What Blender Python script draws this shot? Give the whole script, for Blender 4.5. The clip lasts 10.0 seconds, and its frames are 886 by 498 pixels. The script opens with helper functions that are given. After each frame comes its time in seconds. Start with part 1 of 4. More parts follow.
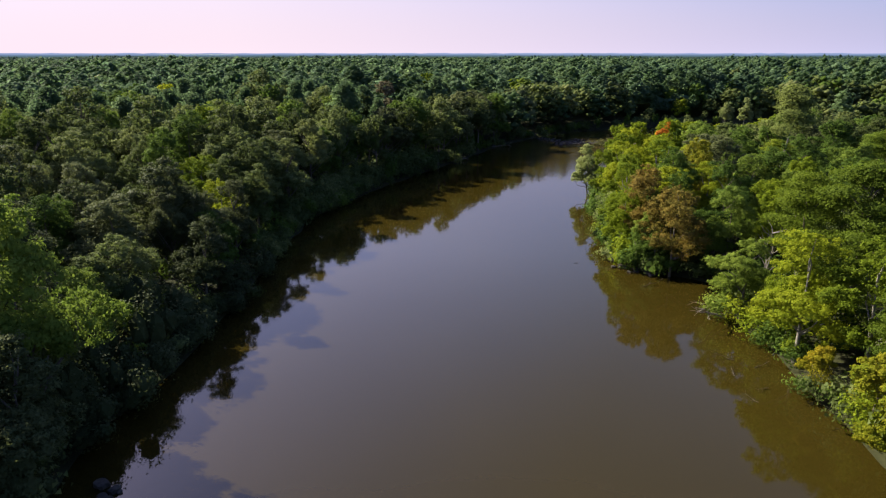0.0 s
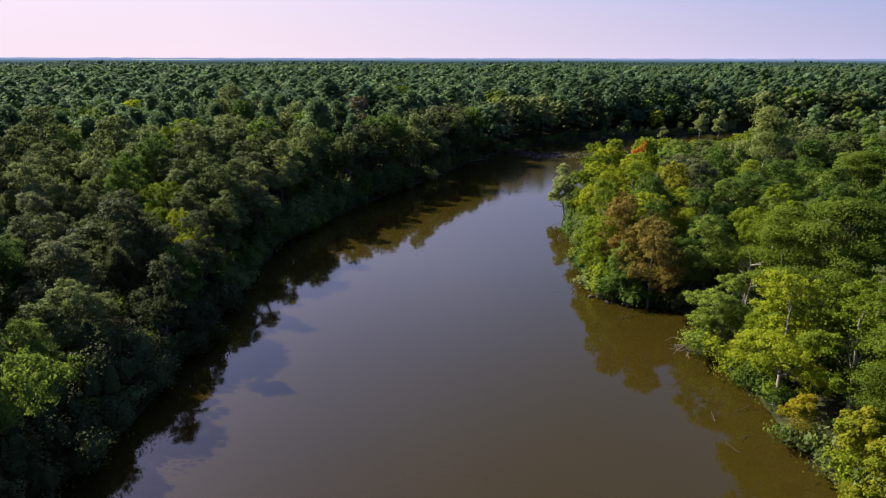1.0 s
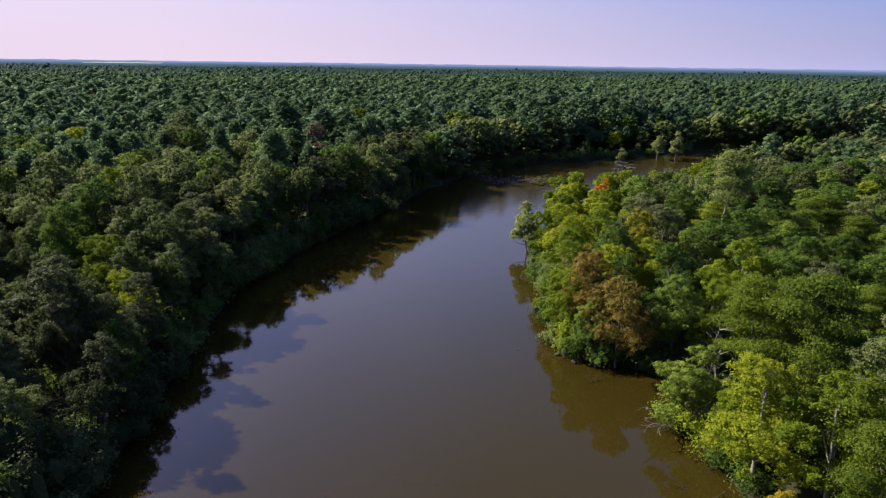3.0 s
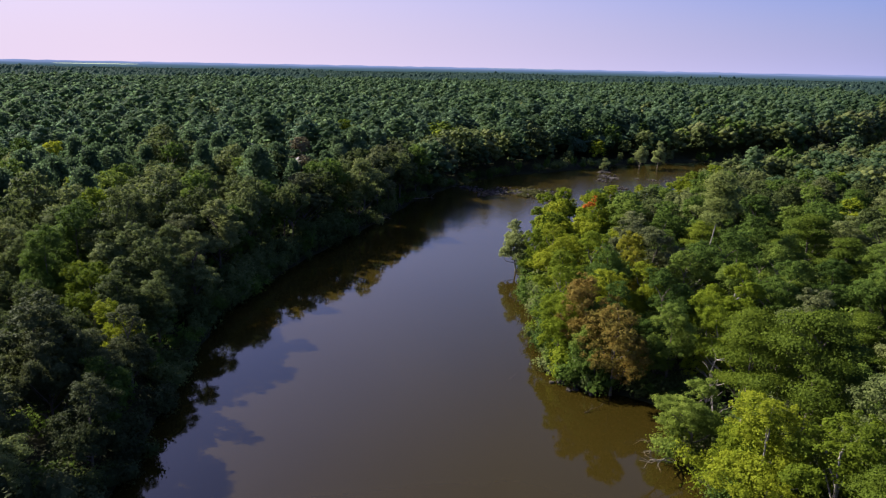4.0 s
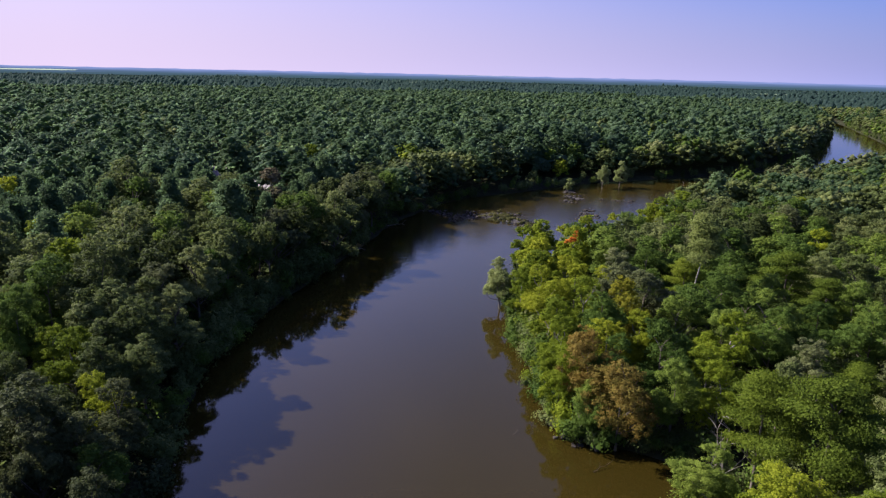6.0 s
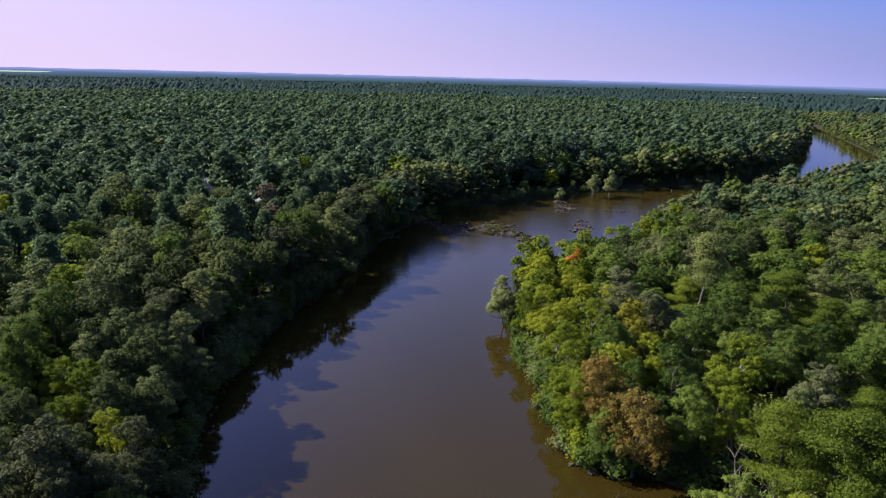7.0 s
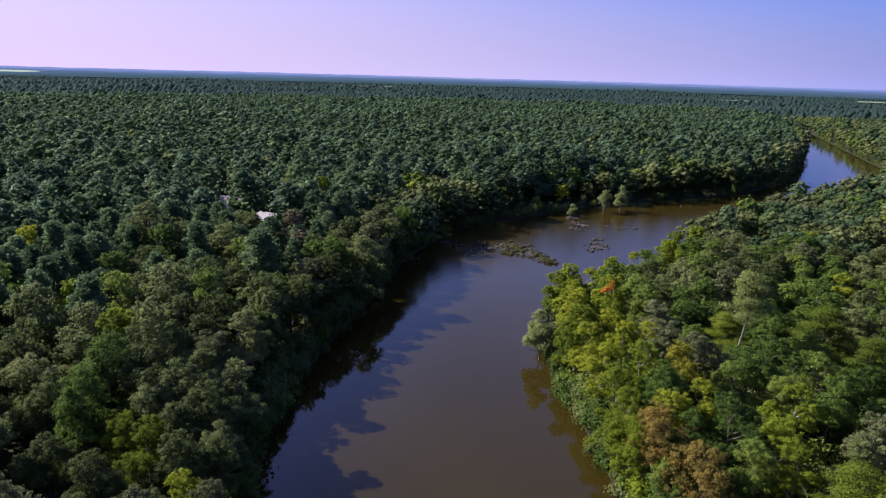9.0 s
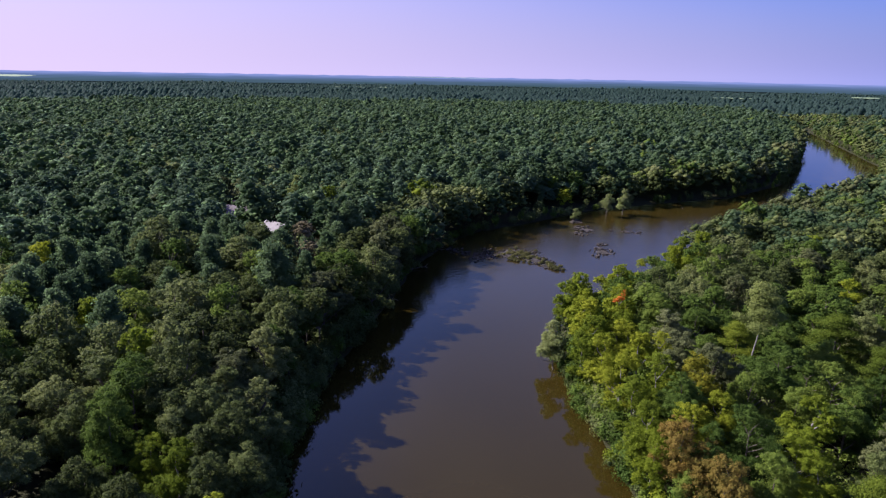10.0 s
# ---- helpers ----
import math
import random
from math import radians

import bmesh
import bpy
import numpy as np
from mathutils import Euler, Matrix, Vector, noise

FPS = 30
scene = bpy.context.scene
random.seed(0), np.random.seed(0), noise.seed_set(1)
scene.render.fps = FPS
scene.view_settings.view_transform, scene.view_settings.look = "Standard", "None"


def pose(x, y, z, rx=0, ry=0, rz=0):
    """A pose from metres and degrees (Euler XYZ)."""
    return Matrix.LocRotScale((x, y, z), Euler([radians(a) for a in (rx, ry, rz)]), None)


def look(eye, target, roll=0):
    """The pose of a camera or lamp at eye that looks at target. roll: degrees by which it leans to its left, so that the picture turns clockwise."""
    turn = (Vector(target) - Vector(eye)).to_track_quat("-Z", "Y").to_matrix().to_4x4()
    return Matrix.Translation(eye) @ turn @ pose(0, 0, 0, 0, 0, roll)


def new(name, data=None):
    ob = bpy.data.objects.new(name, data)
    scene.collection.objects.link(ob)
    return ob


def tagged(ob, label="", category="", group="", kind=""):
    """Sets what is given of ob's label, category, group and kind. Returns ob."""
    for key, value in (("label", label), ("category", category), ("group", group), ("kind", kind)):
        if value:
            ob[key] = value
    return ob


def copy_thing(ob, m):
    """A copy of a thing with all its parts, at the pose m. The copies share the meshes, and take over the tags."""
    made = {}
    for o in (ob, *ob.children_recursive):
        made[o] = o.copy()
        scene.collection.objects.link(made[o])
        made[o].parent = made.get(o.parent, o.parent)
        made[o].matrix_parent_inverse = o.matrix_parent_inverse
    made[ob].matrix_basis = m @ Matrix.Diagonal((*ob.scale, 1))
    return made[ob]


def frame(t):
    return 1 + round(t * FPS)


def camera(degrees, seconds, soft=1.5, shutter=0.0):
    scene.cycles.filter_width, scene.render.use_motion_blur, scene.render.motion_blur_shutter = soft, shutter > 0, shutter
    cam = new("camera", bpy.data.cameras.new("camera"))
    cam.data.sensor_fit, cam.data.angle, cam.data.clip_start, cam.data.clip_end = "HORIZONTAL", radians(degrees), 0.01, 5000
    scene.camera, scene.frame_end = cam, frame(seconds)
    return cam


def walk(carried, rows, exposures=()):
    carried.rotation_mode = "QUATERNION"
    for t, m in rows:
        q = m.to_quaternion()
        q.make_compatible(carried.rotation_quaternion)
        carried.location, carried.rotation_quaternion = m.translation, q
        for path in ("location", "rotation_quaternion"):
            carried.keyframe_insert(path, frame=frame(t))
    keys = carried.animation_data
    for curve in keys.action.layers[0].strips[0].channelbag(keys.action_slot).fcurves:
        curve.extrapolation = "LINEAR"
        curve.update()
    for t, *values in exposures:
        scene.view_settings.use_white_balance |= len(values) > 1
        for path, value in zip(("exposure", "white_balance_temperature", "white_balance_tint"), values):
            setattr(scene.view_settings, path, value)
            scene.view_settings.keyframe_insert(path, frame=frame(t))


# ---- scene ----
cam = camera(67.7, 10.0, soft=1.2)
PATH = [
    (0, (0.199, 0.124, 28.94), (0.204, 2.042, 28.372), -0.0),
    (0.5, (0.646, 1.826, 30.247), (0.68, 3.745, 29.684), 0.0),
    (1, (1.02, 3.58, 31.698), (1.088, 5.5, 31.142), 0.1),
    (1.5, (1.344, 5.274, 33.225), (1.445, 7.194, 32.672), 0.2),
    (2, (1.463, 6.639, 34.642), (1.594, 8.557, 34.092), 0.4),
    (2.5, (1.402, 7.975, 36.03), (1.562, 9.893, 35.485), 0.6),
    (4, (-0.668, 11.256, 40.419), (-0.416, 13.166, 39.884), 1.1),
    (4.5, (-1.843, 12.384, 41.859), (-1.558, 14.292, 41.33), 1.2),
    (5, (-3.24, 13.419, 43.493), (-2.911, 15.321, 42.969), 1.2),
    (5.5, (-4.833, 14.555, 44.853), (-4.469, 16.452, 44.332), 1.3),
    (7, (-10.835, 17.729, 49.614), (-10.381, 19.608, 49.102), 1.4),
    (7.5, (-13.15, 18.744, 51.229), (-12.684, 20.62, 50.716), 1.6),
    (8, (-15.51, 19.866, 52.828), (-15.039, 21.741, 52.315), 1.6),
    (8.5, (-17.683, 20.754, 54.41), (-17.205, 22.628, 53.897), 1.7),
    (9, (-19.951, 21.576, 56.154), (-19.466, 23.447, 55.64), 1.6),
    (9.5, (-21.954, 22.077, 57.739), (-21.462, 23.945, 57.223), 1.2),
    (10, (-23.526, 22.248, 58.962), (-23.029, 24.115, 58.446), 1.0),
]
walk(cam, [(t, look(eye, target, roll)) for t, eye, target, roll in PATH],
     exposures=[(0, 1.56, 6380, 0), (2.5, 1.36, 6080, 4), (5, 1.32, 5740, 11), (10, 1.27, 5440, 21)])

# ---------------------------------------------------------------- light
SUN_UP, SUN_AHEAD = 33.5, 34.0            # degrees above the horizon, degrees ahead of due left
sun_to = Vector((-math.cos(radians(SUN_AHEAD)) * math.cos(radians(SUN_UP)),
                 math.sin(radians(SUN_AHEAD)) * math.cos(radians(SUN_UP)), math.sin(radians(SUN_UP))))
sun = new("sun", bpy.data.lights.new("sun", "SUN"))
sun.data.energy, sun.data.angle, sun.data.color = 4.8, radians(0.6), (1.0, 0.90, 0.72)
sun.matrix_world = look(sun_to * 400, (0, 0, 0))
world = bpy.data.worlds.new("world")
scene.world = world
world.use_nodes = True
wn, wl = world.node_tree.nodes, world.node_tree.links
sky = wn.new("ShaderNodeTexSky")
sky.sky_type, sky.sun_disc = "NISHITA", False
sky.sun_elevation, sky.sun_rotation = radians(SUN_UP), math.atan2(sun_to.x, sun_to.y)
sky.air_density, sky.dust_density, sky.ozone_density = 1.0, 1.6, 3.0


def world_math(op, a, b=0.0, clamp=False):
    m = wn.new("ShaderNodeMath")
    m.operation, m.use_clamp = op, clamp
    for i, v in enumerate((a, b)):
        if isinstance(v, (int, float)):
            m.inputs[i].default_value = v
        else:
            wl.new(v, m.inputs[i])
    return m.outputs[0]


def world_mix(fac, a, b, how="MIX"):
    m = wn.new("ShaderNodeMix")
    m.data_type, m.blend_type = "RGBA", how
    for key, v in (("Factor", fac), ("A", a), ("B", b)):
        if isinstance(v, (int, float, tuple)):
            m.inputs[0 if key == "Factor" else 6 if key == "A" else 7].default_value = v
        else:
            wl.new(v, m.inputs[0 if key == "Factor" else 6 if key == "A" else 7])
    return m.outputs[2]


# morning haze: a lilac veil along the horizon, thicker and pinker towards the sun
coord, split = wn.new("ShaderNodeTexCoord"), wn.new("ShaderNodeSeparateXYZ")
wl.new(coord.outputs["Generated"], split.inputs[0])
flat = Vector((sun_to.x, sun_to.y + 0.1)).normalized()
toward = world_math("ADD", world_math("MULTIPLY", split.outputs["X"], flat.x), world_math("MULTIPLY", split.outputs["Y"], flat.y))
toward = world_math("MULTIPLY_ADD", toward, 0.5)
toward.node.inputs[2].default_value = 0.5
depth = world_math("MULTIPLY_ADD", world_math("POWER", toward, 3.3), 0.88)
depth.node.inputs[2].default_value = 0.10
veil = world_math("SUBTRACT", 1.0, world_math("DIVIDE", split.outputs["Z"], depth), True)
veil = world_math("POWER", veil, 1.5)
sunward = world_math("MULTIPLY", world_math("SUBTRACT", toward, 0.39), 1.9, True)
pink = world_mix(sunward, (2.2, 2.25, 3.9, 1), (4.86, 3.75, 4.42, 1))
glare = world_math("MULTIPLY", world_math("SUBTRACT", toward, 0.68), 3.4, True)
high = world_math("MULTIPLY", world_math("SUBTRACT", split.outputs["Z"], 0.135), 6.5, True)
shade = world_mix(high, (0.44, 0.48, 0.87, 1), world_mix(glare, (0.95, 0.835, 1.05, 1), (2.05, 1.66, 2.28, 1)))
top = world_math("MULTIPLY", world_math("SUBTRACT", split.outputs["Z"], 0.70), 4.0, True)
shade = world_mix(top, shade, (0.62, 0.68, 1.32, 1))
air = world_mix(1.0, sky.outputs["Color"], shade, "MULTIPLY")
# the sky opposite the sun is deeper and darker
away = world_math("MULTIPLY", world_math("SUBTRACT", 0.52, toward), 2.4, True)
deep = world_mix(away, (1.0, 1.0, 1.0, 1), (0.72, 0.76, 0.88, 1))
wl.new(world_mix(1.0, world_mix(veil, air, pink), deep, "MULTIPLY"), wn["Background"].inputs["Color"])
wn["Background"].inputs["Strength"].default_value = 0.074


# ---------------------------------------------------------------- materials
def material(name, rough=0.8, spec=0.3):
    m = bpy.data.materials.new(name)
    m.use_nodes = True
    b = m.node_tree.nodes["Principled BSDF"]
    b.inputs["Roughness"].default_value = rough
    b.inputs["Specular IOR Level"].default_value = spec
    return m, m.node_tree.nodes, m.node_tree.links, b


def noise_node(n, l, scale, detail=3.0, stretch=None):
    geo = n.new("ShaderNodeNewGeometry")
    t = n.new("ShaderNodeTexNoise")
    t.inputs["Scale"].default_value, t.inputs["Detail"].default_value = scale, detail
    if stretch:
        mp = n.new("ShaderNodeMapping")
        mp.inputs["Scale"].default_value = stretch
        l.new(geo.outputs["Position"], mp.inputs["Vector"])
        l.new(mp.outputs["Vector"], t.inputs["Vector"])
    else:
        l.new(geo.outputs["Position"], t.inputs["Vector"])
    return t.outputs["Fac"]


def ramp(n, l, fac, stops):
    r = n.new("ShaderNodeValToRGB")
    e = r.color_ramp.elements
    while len(e) < len(stops):
        e.new(0.5)
    for k, (p, c) in zip(e, stops):
        k.position, k.color = p, (*c, 1)
    l.new(fac, r.inputs["Fac"])
    return r.outputs["Color"]


def maths(n, l, op, a, b):
    m = n.new("ShaderNodeMath")
    m.operation = op
    for i, v in enumerate((a, b)):
        if isinstance(v, (int, float)):
            m.inputs[i].default_value = v
        else:
            l.new(v, m.inputs[i])
    return m.outputs[0]


def foliage(name, dark, mid, light, through_leaf=0.3, patch=0.14, gloss=0.75, sheen=0.06):
    """Leaves: tone drifts from tree to tree, from bough to bough and from spray to spray."""
    m, n, l, b = material(name, gloss, sheen)
    info, geo = n.new("ShaderNodeObjectInfo"), n.new("ShaderNodeNewGeometry")
    tree = noise_node(n, l, patch, 1.0)
    bough = noise_node(n, l, 0.75, 2.0)
    v = maths(n, l, "MULTIPLY", info.outputs["Random"], 0.60)
    v = maths(n, l, "ADD", v, maths(n, l, "MULTIPLY", tree, 0.55))
    v = maths(n, l, "ADD", v, maths(n, l, "MULTIPLY", bough, 0.35))
    v = maths(n, l, "ADD", v, maths(n, l, "MULTIPLY", geo.outputs["Random Per Island"], 0.22))
    v = maths(n, l, "SUBTRACT", v, 0.36)
    col = ramp(n, l, v, [(0.08, dark), (0.5, mid), (0.95, light)])
    l.new(col, b.inputs["Base Color"])
    tr, mix = n.new("ShaderNodeBsdfTranslucent"), n.new("ShaderNodeMixShader")
    l.new(col, tr.inputs["Color"])
    mix.inputs["Fac"].default_value = through_leaf
    l.new(b.outputs[0], mix.inputs[1])
    l.new(tr.outputs[0], mix.inputs[2])
    l.new(mix.outputs[0], n["Material Output"].inputs["Surface"])
    return m


def for_joined(m):
    """The same leaves for trees joined in one mesh: the tone of each tree comes from where it stands."""
    c = m.copy()
    c.name = m.name + "_joined"
    n, l = c.node_tree.nodes, c.node_tree.links
    info = next(x for x in n if x.type == "OBJECT_INFO")
    tone = maths(n, l, "SUBTRACT", maths(n, l, "MULTIPLY", noise_node(n, l, 0.11, 0.0), 2.2), 0.70)
    l.new(tone, info.outputs["Random"].links[0].to_socket)
    return c


def plain(name, stops, scale, rough=0.85, spec=0.3, bump=0.0, stretch=None):
    m, n, l, b = material(name, rough, spec)
    big, small = noise_node(n, l, scale, 4.0, stretch), noise_node(n, l, scale * 7, 3.0, stretch)
    v = maths(n, l, "ADD", maths(n, l, "MULTIPLY", big, 0.65), maths(n, l, "MULTIPLY", small, 0.35))
    l.new(ramp(n, l, v, stops), b.inputs["Base Color"])
    if bump:
        bp = n.new("ShaderNodeBump")
        bp.inputs["Strength"].default_value, bp.inputs["Distance"].default_value = 0.6, bump
        l.new(small, bp.inputs["Height"])
        l.new(bp.outputs["Normal"], b.inputs["Normal"])
    return m


LEAF = {
    "oak": foliage("leaf_oak", (0.044, 0.058, 0.014), (0.110, 0.136, 0.038), (0.218, 0.234, 0.076), 0.48, 0.14, 0.7, 0.08),
    # oak leaves again, with the shade of the near bank put into darker greens
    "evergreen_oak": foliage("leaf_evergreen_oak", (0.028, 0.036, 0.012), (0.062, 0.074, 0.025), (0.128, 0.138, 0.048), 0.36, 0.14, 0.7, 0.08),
    "ash": foliage("leaf_ash", (0.056, 0.064, 0.023), (0.110, 0.122, 0.044), (0.190, 0.202, 0.078), 0.42, 0.14, 0.7, 0.08),
    "gum": foliage("leaf_gum", (0.044, 0.075, 0.013), (0.101, 0.150, 0.023), (0.196, 0.242, 0.035), 0.47),
    "sycamore": foliage("leaf_sycamore", (0.084, 0.117, 0.010), (0.169, 0.211, 0.013), (0.295, 0.308, 0.018), 0.50),
    "cypress": foliage("leaf_cypress", (0.051, 0.077, 0.010), (0.108, 0.143, 0.013), (0.187, 0.218, 0.018), 0.46),
    "willow": foliage("leaf_willow", (0.176, 0.207, 0.068), (0.242, 0.273, 0.094), (0.319, 0.336, 0.123), 0.58),
    "autumn": foliage("leaf_autumn", (0.127, 0.154, 0.010), (0.264, 0.220, 0.014), (0.396, 0.187, 0.018), 0.42, 0.45),
    "golden": foliage("leaf_golden", (0.101, 0.128, 0.011), (0.209, 0.194, 0.015), (0.352, 0.209, 0.020), 0.45, 0.30),
    "brown": foliage("leaf_brown", (0.064, 0.088, 0.015), (0.128, 0.119, 0.022), (0.215, 0.143, 0.029), 0.40, 0.5),
    "orange": foliage("leaf_orange", (0.308, 0.090, 0.013), (0.462, 0.141, 0.020), (0.572, 0.198, 0.026), 0.35),
    # both pine greens are pushed bluer to bring distance haze into the colour
    "pine": foliage("leaf_pine", (0.056, 0.094, 0.038), (0.098, 0.148, 0.060), (0.148, 0.202, 0.086), 0.66),
    "pine_pale": foliage("leaf_pine_pale", (0.060, 0.100, 0.051), (0.105, 0.158, 0.079), (0.156, 0.212, 0.110), 0.66),
    "pine_lone": foliage("leaf_pine_lone", (0.099, 0.127, 0.033), (0.154, 0.182, 0.046), (0.220, 0.242, 0.066), 0.45),
    "tan": foliage("leaf_tan", (0.077, 0.066, 0.031), (0.130, 0.108, 0.053), (0.182, 0.150, 0.079), 0.25),
}
BARK = plain("bark", [(0.25, (0.05, 0.04, 0.03)), (0.75, (0.17, 0.14, 0.11))], 1.2, 0.9, 0.2, 0.03, (3, 3, 0.6))
PALE_BARK = plain("pale_bark", [(0.3, (0.11, 0.095, 0.075)), (0.7, (0.25, 0.22, 0.18))], 0.9, 0.85, 0.2, 0.02, (3, 3, 0.6))
DEADWOOD = plain("deadwood", [(0.3, (0.11, 0.09, 0.07)), (0.7, (0.27, 0.235, 0.19))], 2.0, 0.9, 0.2, 0.02)
WETWOOD = plain("wet_wood", [(0.3, (0.02, 0.016, 0.012)), (0.7, (0.075, 0.058, 0.042))], 2.0, 0.5, 0.4, 0.02)
EARTH = plain("forest_floor", [(0.3, (0.016, 0.016, 0.007)), (0.55, (0.034, 0.034, 0.014)), (0.8, (0.060, 0.054, 0.026))], 0.35, 0.95, 0.1, 0.06)
ROCK = plain("river_rock", [(0.3, (0.014, 0.011, 0.008)), (0.5, (0.036, 0.029, 0.022)), (0.75, (0.105, 0.086, 0.064))], 0.8, 0.85, 0.3, 0.05)
GRASS = foliage("shoal_grass", (0.06, 0.065, 0.02), (0.13, 0.12, 0.04), (0.22, 0.19, 0.06), 0.3)
# far crowns: haze is put into the greens, bluer and paler than nearby leaves
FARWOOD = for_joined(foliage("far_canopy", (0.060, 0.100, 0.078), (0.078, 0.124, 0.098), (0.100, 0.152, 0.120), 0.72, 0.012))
FIELD = plain("field", [(0.3, (0.13, 0.18, 0.08)), (0.7, (0.20, 0.25, 0.12))], 0.01, 0.9)
ROOF = plain("shingle", [(0.3, (0.13, 0.105, 0.10)), (0.7, (0.22, 0.18, 0.175))], 0.6, 0.85, 0.3, 0.03)
METALROOF = plain("grey_roof", [(0.3, (0.15, 0.13, 0.12)), (0.7, (0.24, 0.21, 0.20))], 0.4, 0.7, 0.3)
WHITE = plain("white_trim", [(0.3, (0.62, 0.60, 0.56)), (0.7, (0.74, 0.72, 0.68))], 0.8, 0.6, 0.3)
BRICK = plain("house_brick", [(0.3, (0.24, 0.11, 0.08)), (0.7, (0.38, 0.20, 0.15))], 1.5, 0.9)
SIDING = plain("siding", [(0.3, (0.50, 0.44, 0.38)), (0.7, (0.66, 0.60, 0.53))], 0.5, 0.8)
GLASS, gn, gl, gb = material("dark_pane", 0.08, 0.6)
gb.inputs["Base Color"].default_value = (0.03, 0.035, 0.04, 1)

# turbid river water: brown silt below a smooth skin with faint ripples
WATER, n_, l_, b_ = material("river_water", 0.045, 0.5)
b_.inputs["IOR"].default_value = 1.33
l_.new(ramp(n_, l_, noise_node(n_, l_, 0.03, 4.0, (1, 0.5, 1)), [(0.3, (0.0215, 0.0150, 0.0022)), (0.7, (0.0275, 0.0194, 0.0032))]), b_.inputs["Base Color"])
bp_ = n_.new("ShaderNodeBump")
bp_.inputs["Strength"].default_value, bp_.inputs["Distance"].default_value = 0.10, 0.05
pos_, sep_ = n_.new("ShaderNodeNewGeometry"), n_.new("ShaderNodeSeparateXYZ")
l_.new(pos_.outputs["Position"], sep_.inputs[0])
swift = n_.new("ShaderNodeMapRange")               # the shallow reach about the rocks runs rougher
for k_, v_ in (("From Min", 150), ("From Max", 225), ("To Min", 0.8), ("To Max", 20.0)):
    swift.inputs[k_].default_value = v_
l_.new(sep_.outputs["Y"], swift.inputs["Value"])
calm = n_.new("ShaderNodeMapRange")                # and smooth again beyond the bend
for k_, v_ in (("From Min", 260), ("From Max", 330), ("To Min", 1.0), ("To Max", 0.15)):
    calm.inputs[k_].default_value = v_
l_.new(sep_.outputs["Y"], calm.inputs["Value"])
rip = maths(n_, l_, "ADD", maths(n_, l_, "MULTIPLY", noise_node(n_, l_, 0.9, 3.0), maths(n_, l_, "MULTIPLY", swift.outputs["Result"], calm.outputs["Result"])), maths(n_, l_, "MULTIPLY", noise_node(n_, l_, 0.12, 2.0), 3.0))
l_.new(rip, bp_.inputs["Height"])
wind = n_.new("ShaderNodeMapRange")
for k_, v_ in (("From Min", 165), ("From Max", 225), ("To Min", 0.0), ("To Max", 0.12)):
    wind.inputs[k_].default_value = v_
l_.new(sep_.outputs["Y"], wind.inputs["Value"])
l_.new(maths(n_, l_, "ADD", maths(n_, l_, "MULTIPLY", wind.outputs["Result"], calm.outputs["Result"]), 0.045), b_.inputs["Roughness"])
l_.new(bp_.outputs["Normal"], b_.inputs["Normal"])

# ---------------------------------------------------------------- river plan
LEFT_BANK = [(-40, -400), (-30, -150), (-28, -40), (-27.2, 20), (-26.6, 44), (-25.0, 62), (-24.3, 76), (-25, 92), (-23.2, 118), (-15.6, 141),
             (-4.9, 163.5), (8.8, 192.9), (20.3, 218), (37.8, 243.8), (53, 258), (73, 266), (95, 277), (114, 287), (138, 293), (165, 299),
             (200, 304), (256, 333), (321, 393), (392, 466), (436, 511), (484, 567), (544, 647), (576, 706), (600, 780), (620, 900)]
RIGHT_BANK = [(30, -400), (38, -150), (36, -40), (33, 20), (32.2, 44), (32.8, 52), (34.2, 62), (32.4, 70.5), (35.6, 74), (37.4, 78.5), (35.4, 82.6), (30.4, 85.6), (25.8, 88),
              (25.6, 98), (28, 110), (30, 120), (31.5, 132), (35, 146), (43, 160), (58, 170), (84, 182), (106, 203), (145, 231), (190, 250),
              (238, 274), (288, 303), (345, 347), (388, 388), (405, 413), (449, 476), (493, 538), (526, 585), (562, 638), (602, 695), (640, 780), (665, 900)]
RIVER = np.array(LEFT_BANK + RIGHT_BANK[::-1], float)


def shore(px, py):
    """Distance to the river's edge, negative in the water."""
    px, py = np.asarray(px, float), np.asarray(py, float)
    best = np.full(px.shape, 1e9)
    inside = np.zeros(px.shape, bool)
    for (ax, ay), (bx, by) in zip(RIVER, np.roll(RIVER, -1, 0)):
        dx, dy = bx - ax, by - ay
        k = np.clip(((px - ax) * dx + (py - ay) * dy) / (dx * dx + dy * dy), 0, 1)
        best = np.minimum(best, np.hypot(px - ax - k * dx, py - ay - k * dy))
        if dy:
            inside ^= ((ay > py) != (by > py)) & (px < ax + (py - ay) / dy * dx)
    return np.where(inside, -best, best)


def land(px, py):
    """Height of the ground."""
    px, py = np.asarray(px, float), np.asarray(py, float)
    d = shore(px, py)
    bank = np.clip(d / 4.0, -1, 1) * 0.9 + np.clip((d - 2) / 40, 0, 1) * 1.6
    return bank + np.where(d > 0, 0.18 * np.sin(px * 0.31) * np.cos(py * 0.27), 0)


def steps(lo, hi, a, b, fine, grow=1.16):
    """Coordinates fine between a and b, ever coarser out to lo and hi."""
    out = list(np.arange(a, b + fine, fine))
    s = fine
    while out[-1] < hi:
        s *= grow
        out.append(out[-1] + s)
    s = fine
    while out[0] > lo:
        s *= grow
        out.insert(0, out[0] - s)
    return np.array(out)


